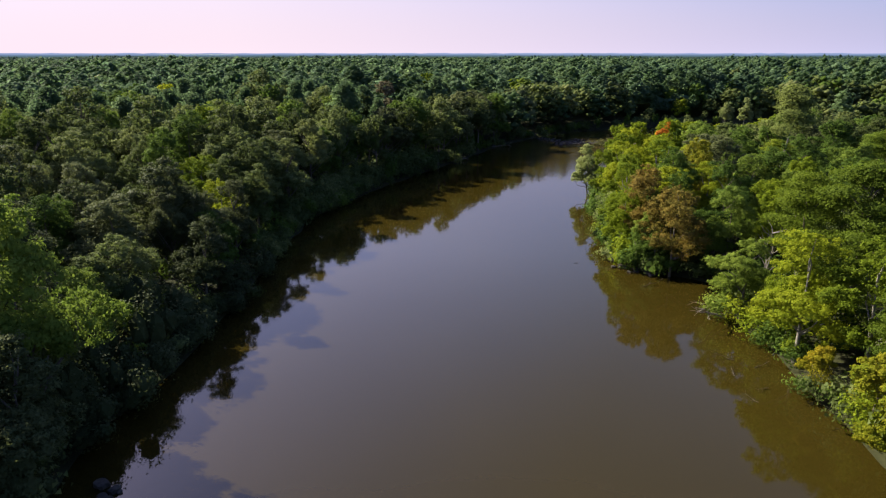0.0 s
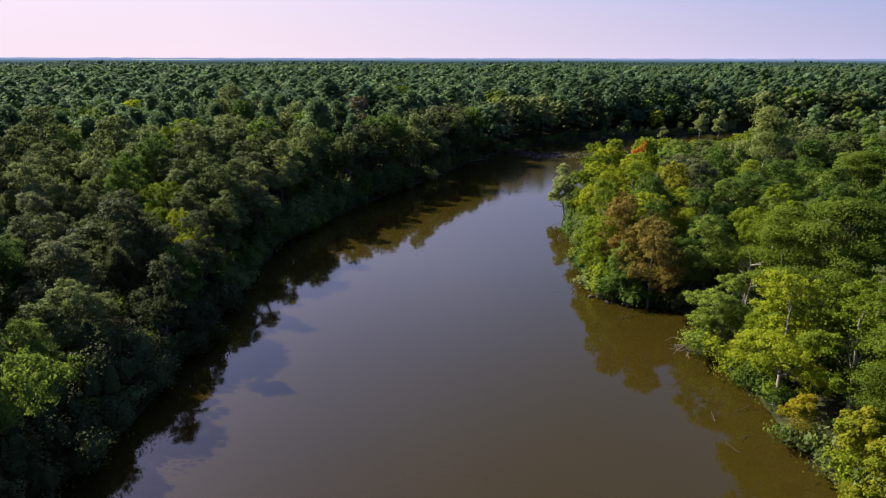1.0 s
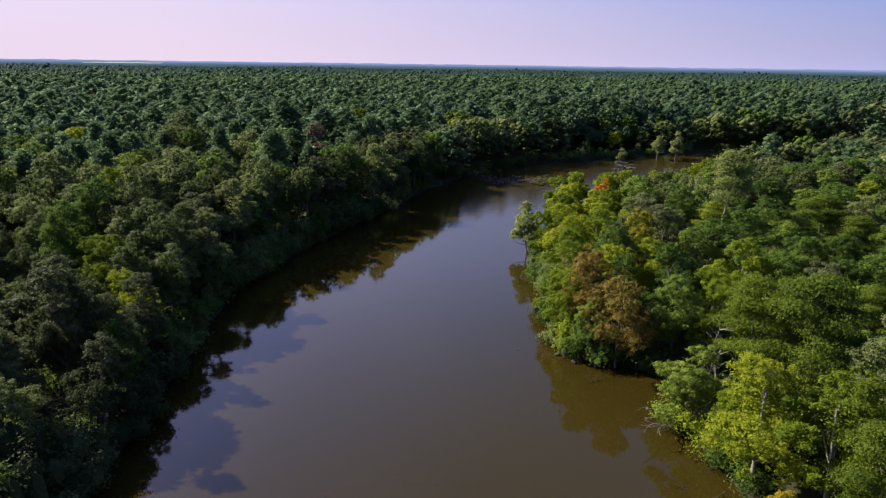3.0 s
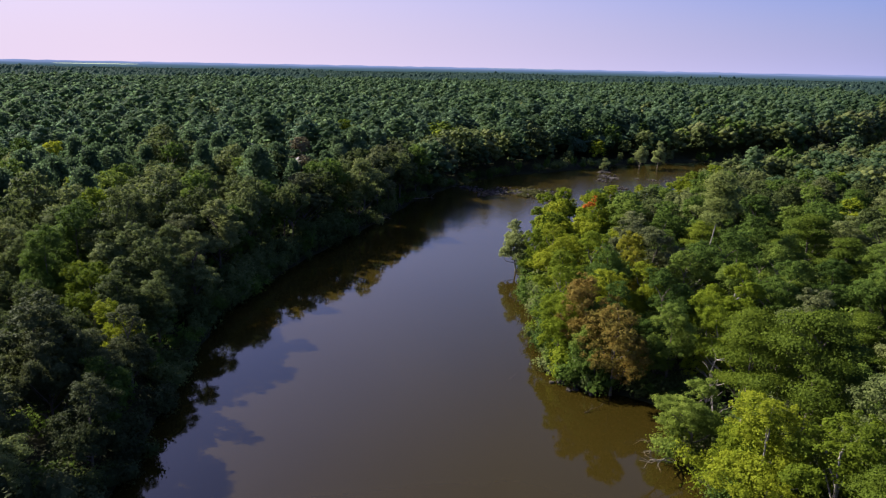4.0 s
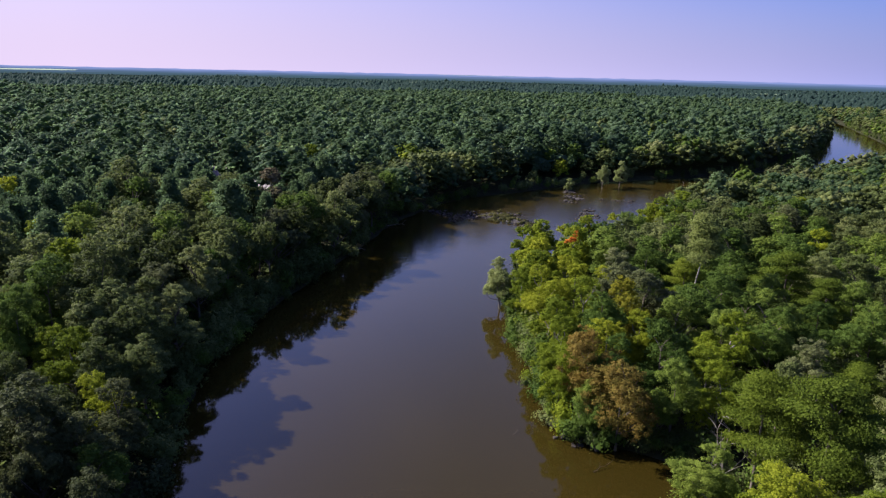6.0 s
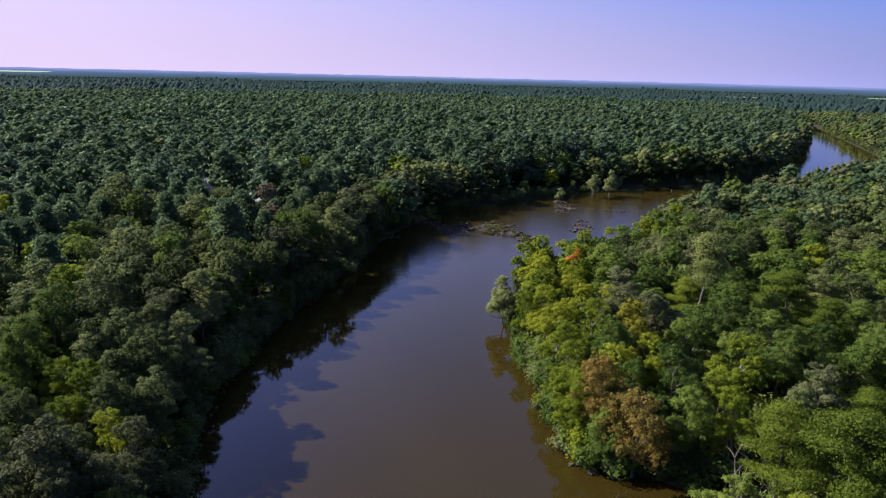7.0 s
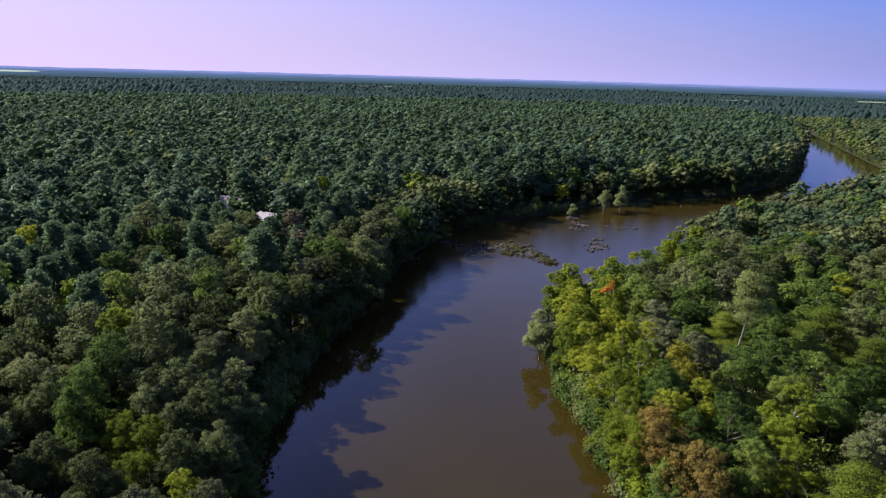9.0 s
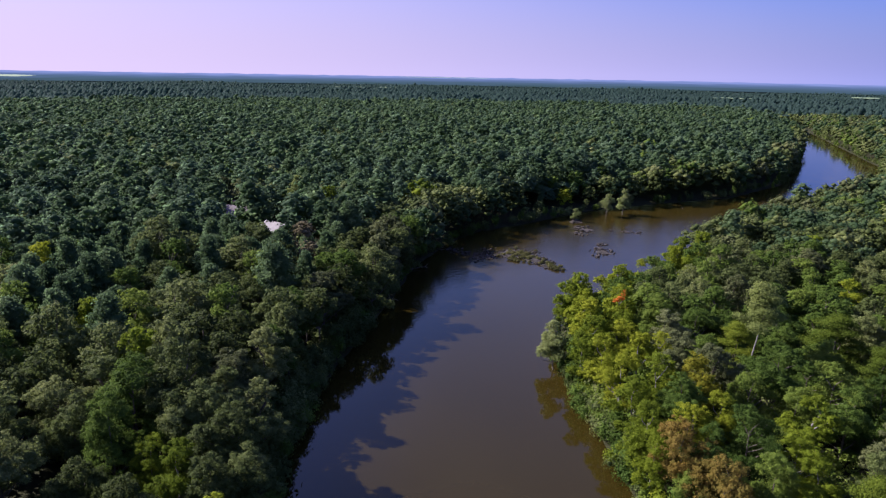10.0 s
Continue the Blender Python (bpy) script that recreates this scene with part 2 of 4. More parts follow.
def mesh_of(name, verts, faces, mats, index=None, smooth=False):
    """A mesh from arrays; faces is an array of triangles or of quads, or a list of such arrays."""
    me = bpy.data.meshes.new(name)
    blocks = faces if isinstance(faces, list) else [faces]
    verts = np.asarray(verts, np.float32)
    loops = np.concatenate([np.asarray(f).ravel() for f in blocks]).astype(np.int32)
    sizes = np.concatenate([np.full(len(f), np.asarray(f).shape[1]) for f in blocks]).astype(np.int32)
    me.vertices.add(len(verts))
    me.vertices.foreach_set("co", verts.ravel())
    me.loops.add(len(loops))
    me.loops.foreach_set("vertex_index", loops)
    me.polygons.add(len(sizes))
    me.polygons.foreach_set("loop_start", np.concatenate([[0], np.cumsum(sizes)[:-1]]).astype(np.int32))
    me.polygons.foreach_set("use_smooth", np.full(len(sizes), bool(smooth)))
    for m in mats if isinstance(mats, (list, tuple)) else [mats]:
        me.materials.append(m)
    if index is not None:
        me.polygons.foreach_set("material_index", np.asarray(index, np.int32))
    me.update(calc_edges=True)
    return me


def part(name, bm, mat, parent, label=""):
    """Links a bmesh or a finished mesh as one object under a thing or a part."""
    if isinstance(bm, bmesh.types.BMesh):
        me = bpy.data.meshes.new(name)
        bm.to_mesh(me)
        bm.free()
        me.materials.append(mat)
    else:
        me = bm
    ob = new(name, me)
    ob.parent = parent
    return tagged(ob, label)


# ---------------------------------------------------------------- ground and water
gx, gy = steps(-4600, 4900, -90, 520, 3.0), steps(-1500, 4900, -30, 600, 3.0)
X, Y = np.meshgrid(gx, gy)
V = np.stack([X, Y, land(X, Y)], -1).reshape(-1, 3)
idx = np.arange(len(V)).reshape(X.shape)
Q = np.stack([idx[:-1, :-1], idx[:-1, 1:], idx[1:, 1:], idx[1:, :-1]], -1).reshape(-1, 4)
tagged(new("ground", mesh_of("ground", V, Q, EARTH, smooth=True)), "dark leaf-littered forest floor with sloping muddy banks", "ground", kind="structure")
wx, wy = np.linspace(-120, 1000, 40), np.linspace(-420, 940, 46)
X, Y = np.meshgrid(wx, wy)
V = np.stack([X, Y, X * 0], -1).reshape(-1, 3)
idx = np.arange(len(V)).reshape(X.shape)
Q = np.stack([idx[:-1, :-1], idx[:-1, 1:], idx[1:, 1:], idx[1:, :-1]], -1).reshape(-1, 4)
tagged(new("water", mesh_of("water", V, Q, WATER, smooth=True)), "calm silty brown river mirroring trees and sky", "river", kind="structure")

# ---------------------------------------------------------------- tree building
rng = np.random.default_rng(7)
ICO = bmesh.new()
bmesh.ops.create_icosphere(ICO, subdivisions=1, radius=1.0)
ICO_V = np.array([v.co[:] for v in ICO.verts])
ICO_F = np.array([[v.index for v in f.verts] for f in ICO.faces])
ICO.free()
ICO2 = bmesh.new()
bmesh.ops.create_icosphere(ICO2, subdivisions=2, radius=1.0)
ICO2_V = np.array([v.co[:] for v in ICO2.verts])
ICO2_F = np.array([[v.index for v in f.verts] for f in ICO2.faces])
ICO2.free()


OCT_V = np.array([(1, 0, 0), (-1, 0, 0), (0, 1, 0), (0, -1, 0), (0, 0, 1), (0, 0, -1.0)]) * 1.15
OCT_F = np.array([(0, 2, 4), (2, 1, 4), (1, 3, 4), (3, 0, 4), (2, 0, 5), (1, 2, 5), (3, 1, 5), (0, 3, 5)])


def unit(v):
    return v / np.maximum(np.linalg.norm(v, axis=-1, keepdims=True), 1e-9)


def tube(points, radii, sides=6):
    """A tapered limb along points."""
    P, out, faces = np.asarray(points, float), [], []
    for i, (p, r) in enumerate(zip(P, radii)):
        d = unit(P[min(i + 1, len(P) - 1)] - P[max(i - 1, 0)])
        a = unit(np.cross(d, (0.3, 1, 0.1)))
        b = np.cross(d, a)
        for k in range(sides):
            w = 2 * math.pi * k / sides
            out.append(p + r * (a * math.cos(w) + b * math.sin(w)))
    for i in range(len(P) - 1):
        for k in range(sides):
            q = (k + 1) % sides
            faces.append((i * sides + k, i * sides + q, (i + 1) * sides + q, (i + 1) * sides + k))
    return np.array(out), np.array(faces)


def joined(pieces):
    """Verts and faces of several pieces with equal-sided faces."""
    vs, fs, base = [], [], 0
    for v, f in pieces:
        vs.append(v)
        fs.append(np.asarray(f) + base)
        base += len(v)
    return np.concatenate(vs), np.concatenate(fs)


def lobes_for(kind, r, height):
    """Boughs of a crown: rows of centre, radii and share of leaves, for a tree of that height standing at the origin."""
    rows = []
    if kind == "topped":
        base, n = height * 0.64, 22
        for i in range(n):
            u = (i + 0.5) / n
            reach, a, s = height * 0.135 * (1 - u) ** 0.45 * r.uniform(0.4, 1.1), i * 2.4, height * r.uniform(0.034, 0.058)
            rows.append((reach * math.cos(a), reach * math.sin(a), base + (height - base) * u * 0.97, s * 1.3, s * 1.3, s * 0.7, 1))
    elif kind == "pine":
        base, n = height * 0.46, 46
        for i in range(n):
            u = ((i + 0.5) / n) ** 0.8
            z = base + (height - base) * u * 0.96
            reach = height * 0.175 * (1 - u ** 1.8) ** 0.7 * r.uniform(0.45, 1.12) * (0.6 + 0.4 * min(1, u * 4))
            a = i * 2.4 + r.uniform(-0.5, 0.5)
            s = height * r.uniform(0.036, 0.060)
            rows.append((reach * math.cos(a), reach * math.sin(a), z, s * 1.2, s * 1.2, s * 0.8, 1))
        for u in (0.15, 0.45, 0.72):
            s = height * 0.12 * (1 - u ** 1.8) ** 0.7
            rows.append((0, 0, base + (height - base) * u, s, s, height * 0.09, 0))
    elif kind == "cypress":
        base, n = height * 0.40, 30
        for i in range(n):
            u = (i + 0.5) / n
            z = base + (height - base) * u * 0.98
            reach = height * 0.30 * (1 - u ** 2 * 0.85) * r.uniform(0.25, 1.1)
            a = i * 2.4 + r.uniform(-0.6, 0.6)
            s = height * r.uniform(0.055, 0.095)
            rows.append((reach * math.cos(a), reach * math.sin(a), z + r.normal() * height * 0.015, s * r.uniform(1.0, 1.4), s * r.uniform(1.0, 1.4), s * r.uniform(0.30, 0.44), 1))
    else:
        wide, low, lo, hi = {"oak": (0.31, 0.20, 7, 13), "tall": (0.27, 0.12, 8, 14), "bush": (0.42, 0.05, 2, 4), "wisp": (0.24, 0.14, 13, 17), "open": (0.26, 0.42, 4, 6)}[kind]
        R, zc, H = height * wide, height * (low + (1 - low) / 2), height * (1 - low) / 2
        heads, turn = [], r.uniform(0, 6.283)
        for h in range(int(r.integers(lo, hi))):   # several domes of unlike size make up one crown
            a = turn + h * 2.39996 + r.uniform(-0.4, 0.4)
            hr = R * (r.uniform(0.38, 0.52) if h == 0 else r.uniform(0.24, 0.52))
            out = R * r.uniform(0.0, 0.2) if h == 0 else R * r.uniform(0.36, 0.80)
            hh = hr * r.uniform(0.78, 1.05)
            hz = zc + H - hh * 1.05 if h == 0 else zc + H * r.uniform(-0.62, 0.42)
            heads.append((out * math.cos(a), out * math.sin(a), max(hz, hh * 0.8), hr, hr, hh))
        box_ = np.array(heads)
        for k, (cx, cy, cz, hr, _, hh) in enumerate(heads):
            m = max(9, int(34 * (hr / (0.5 * R)) ** 2))
            for i in range(m):
                u = 1 - 1.6 * (i + 0.5) / m
                b = i * 2.39996 + r.uniform(-0.4, 0.4)
                rad, q = math.sqrt(max(0, 1 - u * u)), r.uniform(0.74, 1.06) + 0.3 * r.random() ** 4
                s = R * (0.060 + 0.100 * r.random() ** 1.4)
                p = np.array((cx + hr * rad * q * math.cos(b), cy + hr * rad * q * math.sin(b), cz + hh * u * q))
                deep = np.linalg.norm((p - box_[:, :3]) / box_[:, 3:], axis=1)
                deep[k] = 9
                if deep.min() > 0.66 and r.random() < 0.9:
                    rows.append((p[0], p[1], max(p[2], s * 0.6), s * r.uniform(0.9, 1.25), s * r.uniform(0.9, 1.25), s * r.uniform(0.62, 0.85), 1))
            rows.append((cx, cy, cz, hr * 0.60, hr * 0.60, hh * 0.58, 0))
        if kind != "open":
            rows.append((0, 0, zc - H * 0.1, R * 0.42, R * 0.42, H * 0.55, 0))
    return np.array(rows)


def leafage(r, lobes, count, size, quads=True, core=0.72, droop=0.0, ruffle=0.45, loose=1.0):
    """Sprays of leaves over the boughs, turned mostly outwards, round a leafy core."""
    bough = lobes if lobes.shape[1] < 7 else lobes[lobes[:, 6] > 0]
    heart = lobes[:0] if lobes.shape[1] < 7 else lobes[lobes[:, 6] == 0]
    area = bough[:, 3] * bough[:, 3]
    pick = r.choice(len(bough), count, p=area / area.sum())
    d = unit(r.normal(size=(count, 3)) + (0, 0, 0.45))
    L = bough[pick]
    if len(heart):                                 # some leaves of their own on the inner crown
        inner = r.random(count) < 0.20
        L[inner] = heart[r.choice(len(heart), inner.sum())]
    P = L[:, :3] + d * L[:, 3:6] * (0.95 + loose * (r.uniform(-0.33, 0.21, (count, 1)) + 0.6 * r.random((count, 1)) ** 4))
    mid = bough[:, :3].mean(0)
    nrm = unit(unit(P - mid) * 0.4 + d * 0.8 + r.normal(size=(count, 3)) * ruffle + (0, 0, 0.1))
    a = unit(np.cross(nrm, r.normal(size=(count, 3))))
    b = np.cross(nrm, a)
    s = size * r.uniform(0.55, 1.35, (count, 1))
    if quads:
        fold = nrm * s * r.uniform(-0.25, 0.1, (count, 1))
        verts = np.stack([P - a * s * 0.62, P + b * s * 0.36 + fold, P + a * s * 0.66 - (0, 0, droop), P - b * s * 0.40 + fold], 1).reshape(-1, 3)
        faces = np.arange(count * 4).reshape(-1, 4)
    else:
        w = r.uniform(0.7, 1.2, (count, 1))
        verts = np.stack([P - a * s * 0.6 * w - b * s * 0.4, P + a * s * 0.65 * w - b * s * 0.3, P + b * s * 0.75 - (0, 0, droop)], 1).reshape(-1, 3)
        faces = np.arange(count * 3).reshape(-1, 3)
    blocks, fill = [faces], [verts]
    base = len(verts)
    for rows, k, (cv, cf) in ((bough, core, (ICO_V, ICO_F) if len(bough) < 6 and count > 150 else (OCT_V, OCT_F)), (heart, 0.0 if count > 9000 else 0.62, (ICO_V, ICO_F) if count > 2000 else (OCT_V, OCT_F))):
        if k and len(rows):
            iv = rows[:, None, :3] + cv[None] * rows[:, None, 3:6] * k * r.uniform(0.8, 1.1, (len(rows), len(cv), 1))
            blocks.append((cf[None] + (np.arange(len(rows)) * len(cv))[:, None, None]).reshape(-1, 3) + base)
            fill.append(iv.reshape(-1, 3))
            base += len(rows) * len(cv)
    return np.concatenate(fill), blocks


def trunk_of(r, kind, height, lobes):
    """Trunk and main limbs."""
    lean = np.array([r.uniform(-0.5, 0.5), r.uniform(-0.5, 0.5), 0])
    top = height * (0.93 if kind in ("pine", "cypress", "topped") else 0.72)
    girth = height * (0.009 if kind == "topped" else 0.012 if kind == "pine" else 0.017)
    zs = np.linspace(-0.9, top, 6)
    line = [lean * (z / height) + (0, 0, z) for z in zs]
    pieces = [tube(line, [girth * (1.35 if i == 0 else 1 - 0.78 * i / 5) for i in range(6)], 7)]
    if kind == "open":
        ends = np.nonzero(lobes[:, 6] == 0)[0]
    else:
        ends = r.choice(len(lobes), 3 if kind == "topped" else min(12, len(lobes)), replace=False)
    for k in ends:
        c = lobes[k, :3]
        z0 = max(height * (0.66 if kind == "topped" else 0.2), c[2] - np.hypot(c[0], c[1]) * r.uniform(0.7, 1.1) - 0.6)
        p0 = lean * (z0 / height) + (0, 0, min(z0, top * 0.92))
        mid = (p0 + c) / 2 + r.normal(size=3) * 0.25
        pieces.append(tube([p0, mid, c], [girth * (0.55 if kind == "open" else 0.4), girth * (0.38 if kind == "open" else 0.26), girth * 0.1], 5))
    return joined(pieces)


FORMS = {}


def form(species, kind, height, level, seed):
    """Meshes (trunk, crown) of one tree shape, made once."""
    key = (species, kind, level, seed)
    if key not in FORMS:
        r = np.random.default_rng(hash_of(species) * 31 + seed * 7 + level)
        lobes = lobes_for(kind, r, height)
        count, size, quads = {0: (23000, 0.175, False), 1: (6500, 0.29, False)}[level]
        if kind in ("topped", "open"):
            count = count // 2
        if species in ("willow", "cypress", "pine", "sycamore", "gum", "brown") and level == 0:
            size *= 0.88
        v, f = leafage(r, lobes, count, size * (height / 15) ** 0.5, quads, 0.58, 0.10 if species == "willow" else 0.0, 0.55 if kind == "cypress" else 0.45)
        crown = mesh_of("crown", v, f, LEAF[{"lone_pine": "pine_lone", "open_sycamore": "sycamore"}.get(species, species)])
        tv, tf = trunk_of(r, kind, height, lobes)
        trunk = mesh_of("trunk", tv, tf, PALE_BARK if species in ("sycamore", "open_sycamore", "willow", "lone_pine") else BARK, smooth=True)
        FORMS[key] = (trunk, crown, height)
    return FORMS[key]


def hash_of(word):
    return sum((i + 3) * ord(c) for i, c in enumerate(word))


WORDS = {
    "oak": ("oak_tree", "dull olive-green broadleaf tree with a dense domed crown"),
    "ash": ("ash_tree", "pale grey-green broadleaf tree in the bank wood"),
    "lone_pine": ("pine_tree", "lone tall pine with a bare pale leaning trunk"),
    "gum": ("gum_tree", "fresh green broadleaf tree with a billowing rounded crown"),
    "sycamore": ("sycamore_tree", "yellow-green leafy tree leaning over the river bank"),
    "cypress": ("cypress_tree", "bright green tree with flat feathery layered sprays"),
    "evergreen_oak": ("evergreen_oak", "oak in the bank wood with leaf colour darkened for shade"),
    "willow": ("willow_tree", "pale grey-green willow standing at the water's edge"),
    "autumn": ("autumn_tree", "small tree turning yellow and orange above the water"),
    "brown": ("brown_tree", "tree with dry brown leaves among green ones"),
    "pine": ("pine_tree", "tall dark green pine with a bare straight trunk"),
    "open_sycamore": ("sycamore_tree", "thin-crowned yellow-green tree showing pale forked limbs"),
    "golden": ("golden_tree", "broad tree turning gold and orange on the point"),
    "tan": ("dry_tree", "dry tan-brown tree beside the house clearing"),
}
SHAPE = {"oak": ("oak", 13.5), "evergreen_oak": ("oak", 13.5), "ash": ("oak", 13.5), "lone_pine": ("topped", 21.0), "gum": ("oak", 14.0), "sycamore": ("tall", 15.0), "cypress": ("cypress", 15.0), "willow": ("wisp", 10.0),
         "autumn": ("bush", 6.0), "open_sycamore": ("open", 13.0), "golden": ("oak", 13.0), "brown": ("oak", 12.0), "pine": ("pine", 21.0), "tan": ("tall", 12.0)}
MASTERS = {}


def tree(species, x, y, height, level=0, wide=1.0, seed=None, label="", group="", lean=0.0, turn=None):
    """One tree: an empty at its foot with trunk and crown. height in metres, wide: its spread against the usual."""
    kind, usual = SHAPE[species]
    seed = int(rng.integers(0, 3)) if seed is None else seed
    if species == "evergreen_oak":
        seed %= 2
    key = (species, level, seed)
    s = height / usual
    m = (Matrix.Translation((x, y, float(land(x, y)) - 0.05)) @ Matrix.Rotation(rng.uniform(0, 6.283) if turn is None else turn, 4, "Z")
         @ Matrix.Rotation(lean + rng.normal() * 0.03, 4, "X") @ Matrix.Diagonal((s * wide, s * wide, s, 1)))
    name, words = WORDS[species]
    if key not in MASTERS:
        tr, cr, _ = form(species, kind, usual, level, seed)
        thing = new(name)
        thing.empty_display_size = 0.5
        part("trunk", tr, None, thing)
        part("crown", cr, None, thing)
        thing.matrix_basis = m
        tagged(thing, words, "tree", "riverside trees")
        MASTERS[key] = thing
    else:
        k = MASTERS[key].scale
        thing = copy_thing(MASTERS[key], m @ Matrix.Diagonal((1 / k.x, 1 / k.y, 1 / k.z, 1)))
    if label:
        tagged(thing, label)
    return tagged(thing, group=group)

# ---------------------------------------------------------------- trees that stand out, by the bank
PLACED = []
STANDOUT = [  # species, x, y, height, spread, label
    ("sycamore", 34.5, 58.5, 12.8, 1.25, "broad yellow-green tree overhanging the muddy bank"),
    ("sycamore", 38.5, 54.0, 13.4, 1.2, "tall yellow-green tree with a pale trunk by the water"),
    ("sycamore", 36.5, 64.0, 10.5, 1.1, ""), ("cypress", 42.6, 64.4, 17.4, 1.0, "tall tree with flat layered green sprays near the bank"), ("cypress", 40.6, 71.2, 15.4, 0.9, "flat-topped tree with layered sprays over bare pale limbs"),
    ("cypress", 38.0, 48.4, 11.6, 1.1, ""), ("cypress", 37.5, 40.5, 11.0, 1.0, ""), 
    ("oak", 50.5, 80.5, 11.5, 1.0, ""), 
    ("autumn", 32.8, 51.4, 4.8, 1.0, ""), ("autumn", 33.6, 45.8, 6.6, 1.1, ""), ("autumn", 32.8, 41.0, 7.0, 1.15, ""), ("autumn", 33.0, 36.4, 6.8, 1.2, ""),
    ("brown", 31.0, 84.6, 12.4, 1.05, "tree with rusty brown leaves on the point"), ("brown", 30.2, 92.0, 12.8, 0.95, ""), ("golden", 42.2, 106.5, 14.6, 0.9, ""),
    ("gum", 29.0, 88.5, 8.0, 0.95, ""), ("gum", 27.0, 87.4, 5.4, 1.0, "low leafy tree hanging over the shaded inlet"), ("gum", 29.2, 86.0, 6.0, 1.0, ""), ("oak", 33.0, 86.2, 6.4, 1.0, ""), ("gum", 36.2, 84.2, 8.0, 0.9, "small green tree beside the shaded inlet"),
    ("sycamore", 26.9, 94.6, 9.6, 1.0, ""), ("open_sycamore", 39.6, 120.3, 13.0, 0.95, ""), ("open_sycamore", 51.0, 91.8, 13.6, 1.1, "bright green thin-crowned tree showing pale limbs"), ("sycamore", 28.8, 99.5, 12.4, 1.1, ""), ("gum", 33.0, 91.0, 12.2, 0.9, ""),
    ("sycamore", 31.0, 106.5, 12.6, 1.1, ""), ("sycamore", 33.0, 114.5, 12.8, 1.1, ""), ("sycamore", 34.0, 123.0, 12.4, 1.1, ""),
    ("gum", 37.0, 103.0, 13.5, 1.0, ""), ("sycamore", 36.0, 131.5, 12.6, 1.1, ""), 
    ("sycamore", 40.0, 139.5, 12.8, 1.1, ""), ("gum", 38.0, 84.0, 11.8, 1.0, ""), ("gum", 40.5, 92.0, 13.2, 1.0, ""),
    ("sycamore", 43.5, 150.0, 11.5, 1.0, ""), ("gum", 52.0, 150.0, 13.5, 1.0, ""), ("ash", 46.5, 109.5, 14.2, 1.2, "dull grey-green tree beside a dark hollow"), ("ash", 45.5, 116.5, 13.6, 1.1, ""),
    ("oak", -31.5, 62.0, 10.8, 1.1, "pale olive tree standing clear of its neighbours"), ("gum", -27.6, 77.8, 9.8, 1.0, ""),
    ("ash", -32.6, 77.6, 12.4, 0.8, ""), ("sycamore", -36.8, 101.0, 12.8, 1.0, "tall lime-green tree in the dull bank wood"),
    # oak at x -36.2 is added on the sun side to shade its neighbour
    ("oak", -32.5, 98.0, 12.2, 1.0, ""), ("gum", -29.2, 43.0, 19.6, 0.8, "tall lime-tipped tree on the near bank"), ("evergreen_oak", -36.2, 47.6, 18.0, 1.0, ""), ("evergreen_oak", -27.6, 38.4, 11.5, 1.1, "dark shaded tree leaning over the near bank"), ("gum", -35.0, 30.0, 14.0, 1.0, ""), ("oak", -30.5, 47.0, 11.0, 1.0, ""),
    ("sycamore", -40.5, 105.5, 11.6, 0.9, ""), ("sycamore", -45.5, 128.0, 17.3, 0.95, "broad lime-green crown rising out of the dull wood"), ("oak", -33.7, 112.0, 15.6, 1.05, "tall pale olive tree rising over the bank wood"),
    ("sycamore", -73.0, 181.0, 18.5, 0.85, ""), ("tan", -14.3, 190.0, 19.6, 1.05, ""), ("sycamore", -4.0, 240.0, 20.0, 0.75, "tall narrow green tree above the bank wood"), ("gum", -11.0, 176.0, 16.0, 0.9, ""),
    ("sycamore", -57.0, 150.0, 15.5, 0.9, ""),
]
for sp, x, y, h, w, words in STANDOUT:
    tree(sp, x, y, h, 0 if y < 128 else 1, w, label=words)
    PLACED.append((x, y, (1.4 if sp == "autumn" else 4.4 if sp == "cypress" else 3.2) * w))
tree("lone_pine", 58.4, 115.4, 21.8, 0, 1.1, lean=0.13, turn=1.6)
tree("willow", 31.2, 137.6, 11.2, 0, 1.05, lean=0.14, turn=-1.5)
PLACED += [(58.4, 115.4, 2.5), (31.2, 137.4, 6.0)]
tall = tree("sycamore", 48.6, 143.8, 14.0, 1, 1.0, label="yellow-green tree with one bough turned bright orange")
PLACED.append((48.6, 143.8, 3.2))
ov, of = leafage(np.random.default_rng(5), np.array([(0.2, 0, 0.5, 0.35, 0.35, 0.8), (0.7, 0.2, 0.9, 0.3, 0.3, 0.5), (-0.5, 0.1, -0.3, 0.5, 0.4, 0.35), (-1.2, 0, -0.7, 0.5, 0.4, 0.3), (0.4, 0.3, -0.6, 0.4, 0.4, 0.3), (-1.7, 0.2, -1.0, 0.35, 0.3, 0.25)]), 300, 0.26, False, 0.0)
bough = part("turned_bough", mesh_of("turned_bough", ov, of, LEAF["orange"]), None, tall, "bright orange autumn leaves")
bough.matrix_parent_inverse = Matrix.Identity(4)
bough.matrix_basis = tall.matrix_basis.inverted() @ Matrix.Translation((47.6, 141.0, 13.6))

# house clearing: the two buildings and the lane of low growth before them
HOUSES = [(-37.5, 274.0, 5.6, 10.5), (-21.6, 250.0, 3.9, 8.8), (-12.5, 258.5, 2.0, 7.5)]


def clear_of_house(x, y):
    """0 where nothing may stand, else the greatest height that may."""
    for hx, hy, half, round_ in HOUSES:
        if math.hypot(x - hx, y - hy) < round_:
            return 0.0
        back = hy - y
        if 0 < back < 60 and abs(x - hx - (-22.0 - hx) * back / (hy - 22)) < half:
            return 4.5 + back * 0.162
    return 99.0


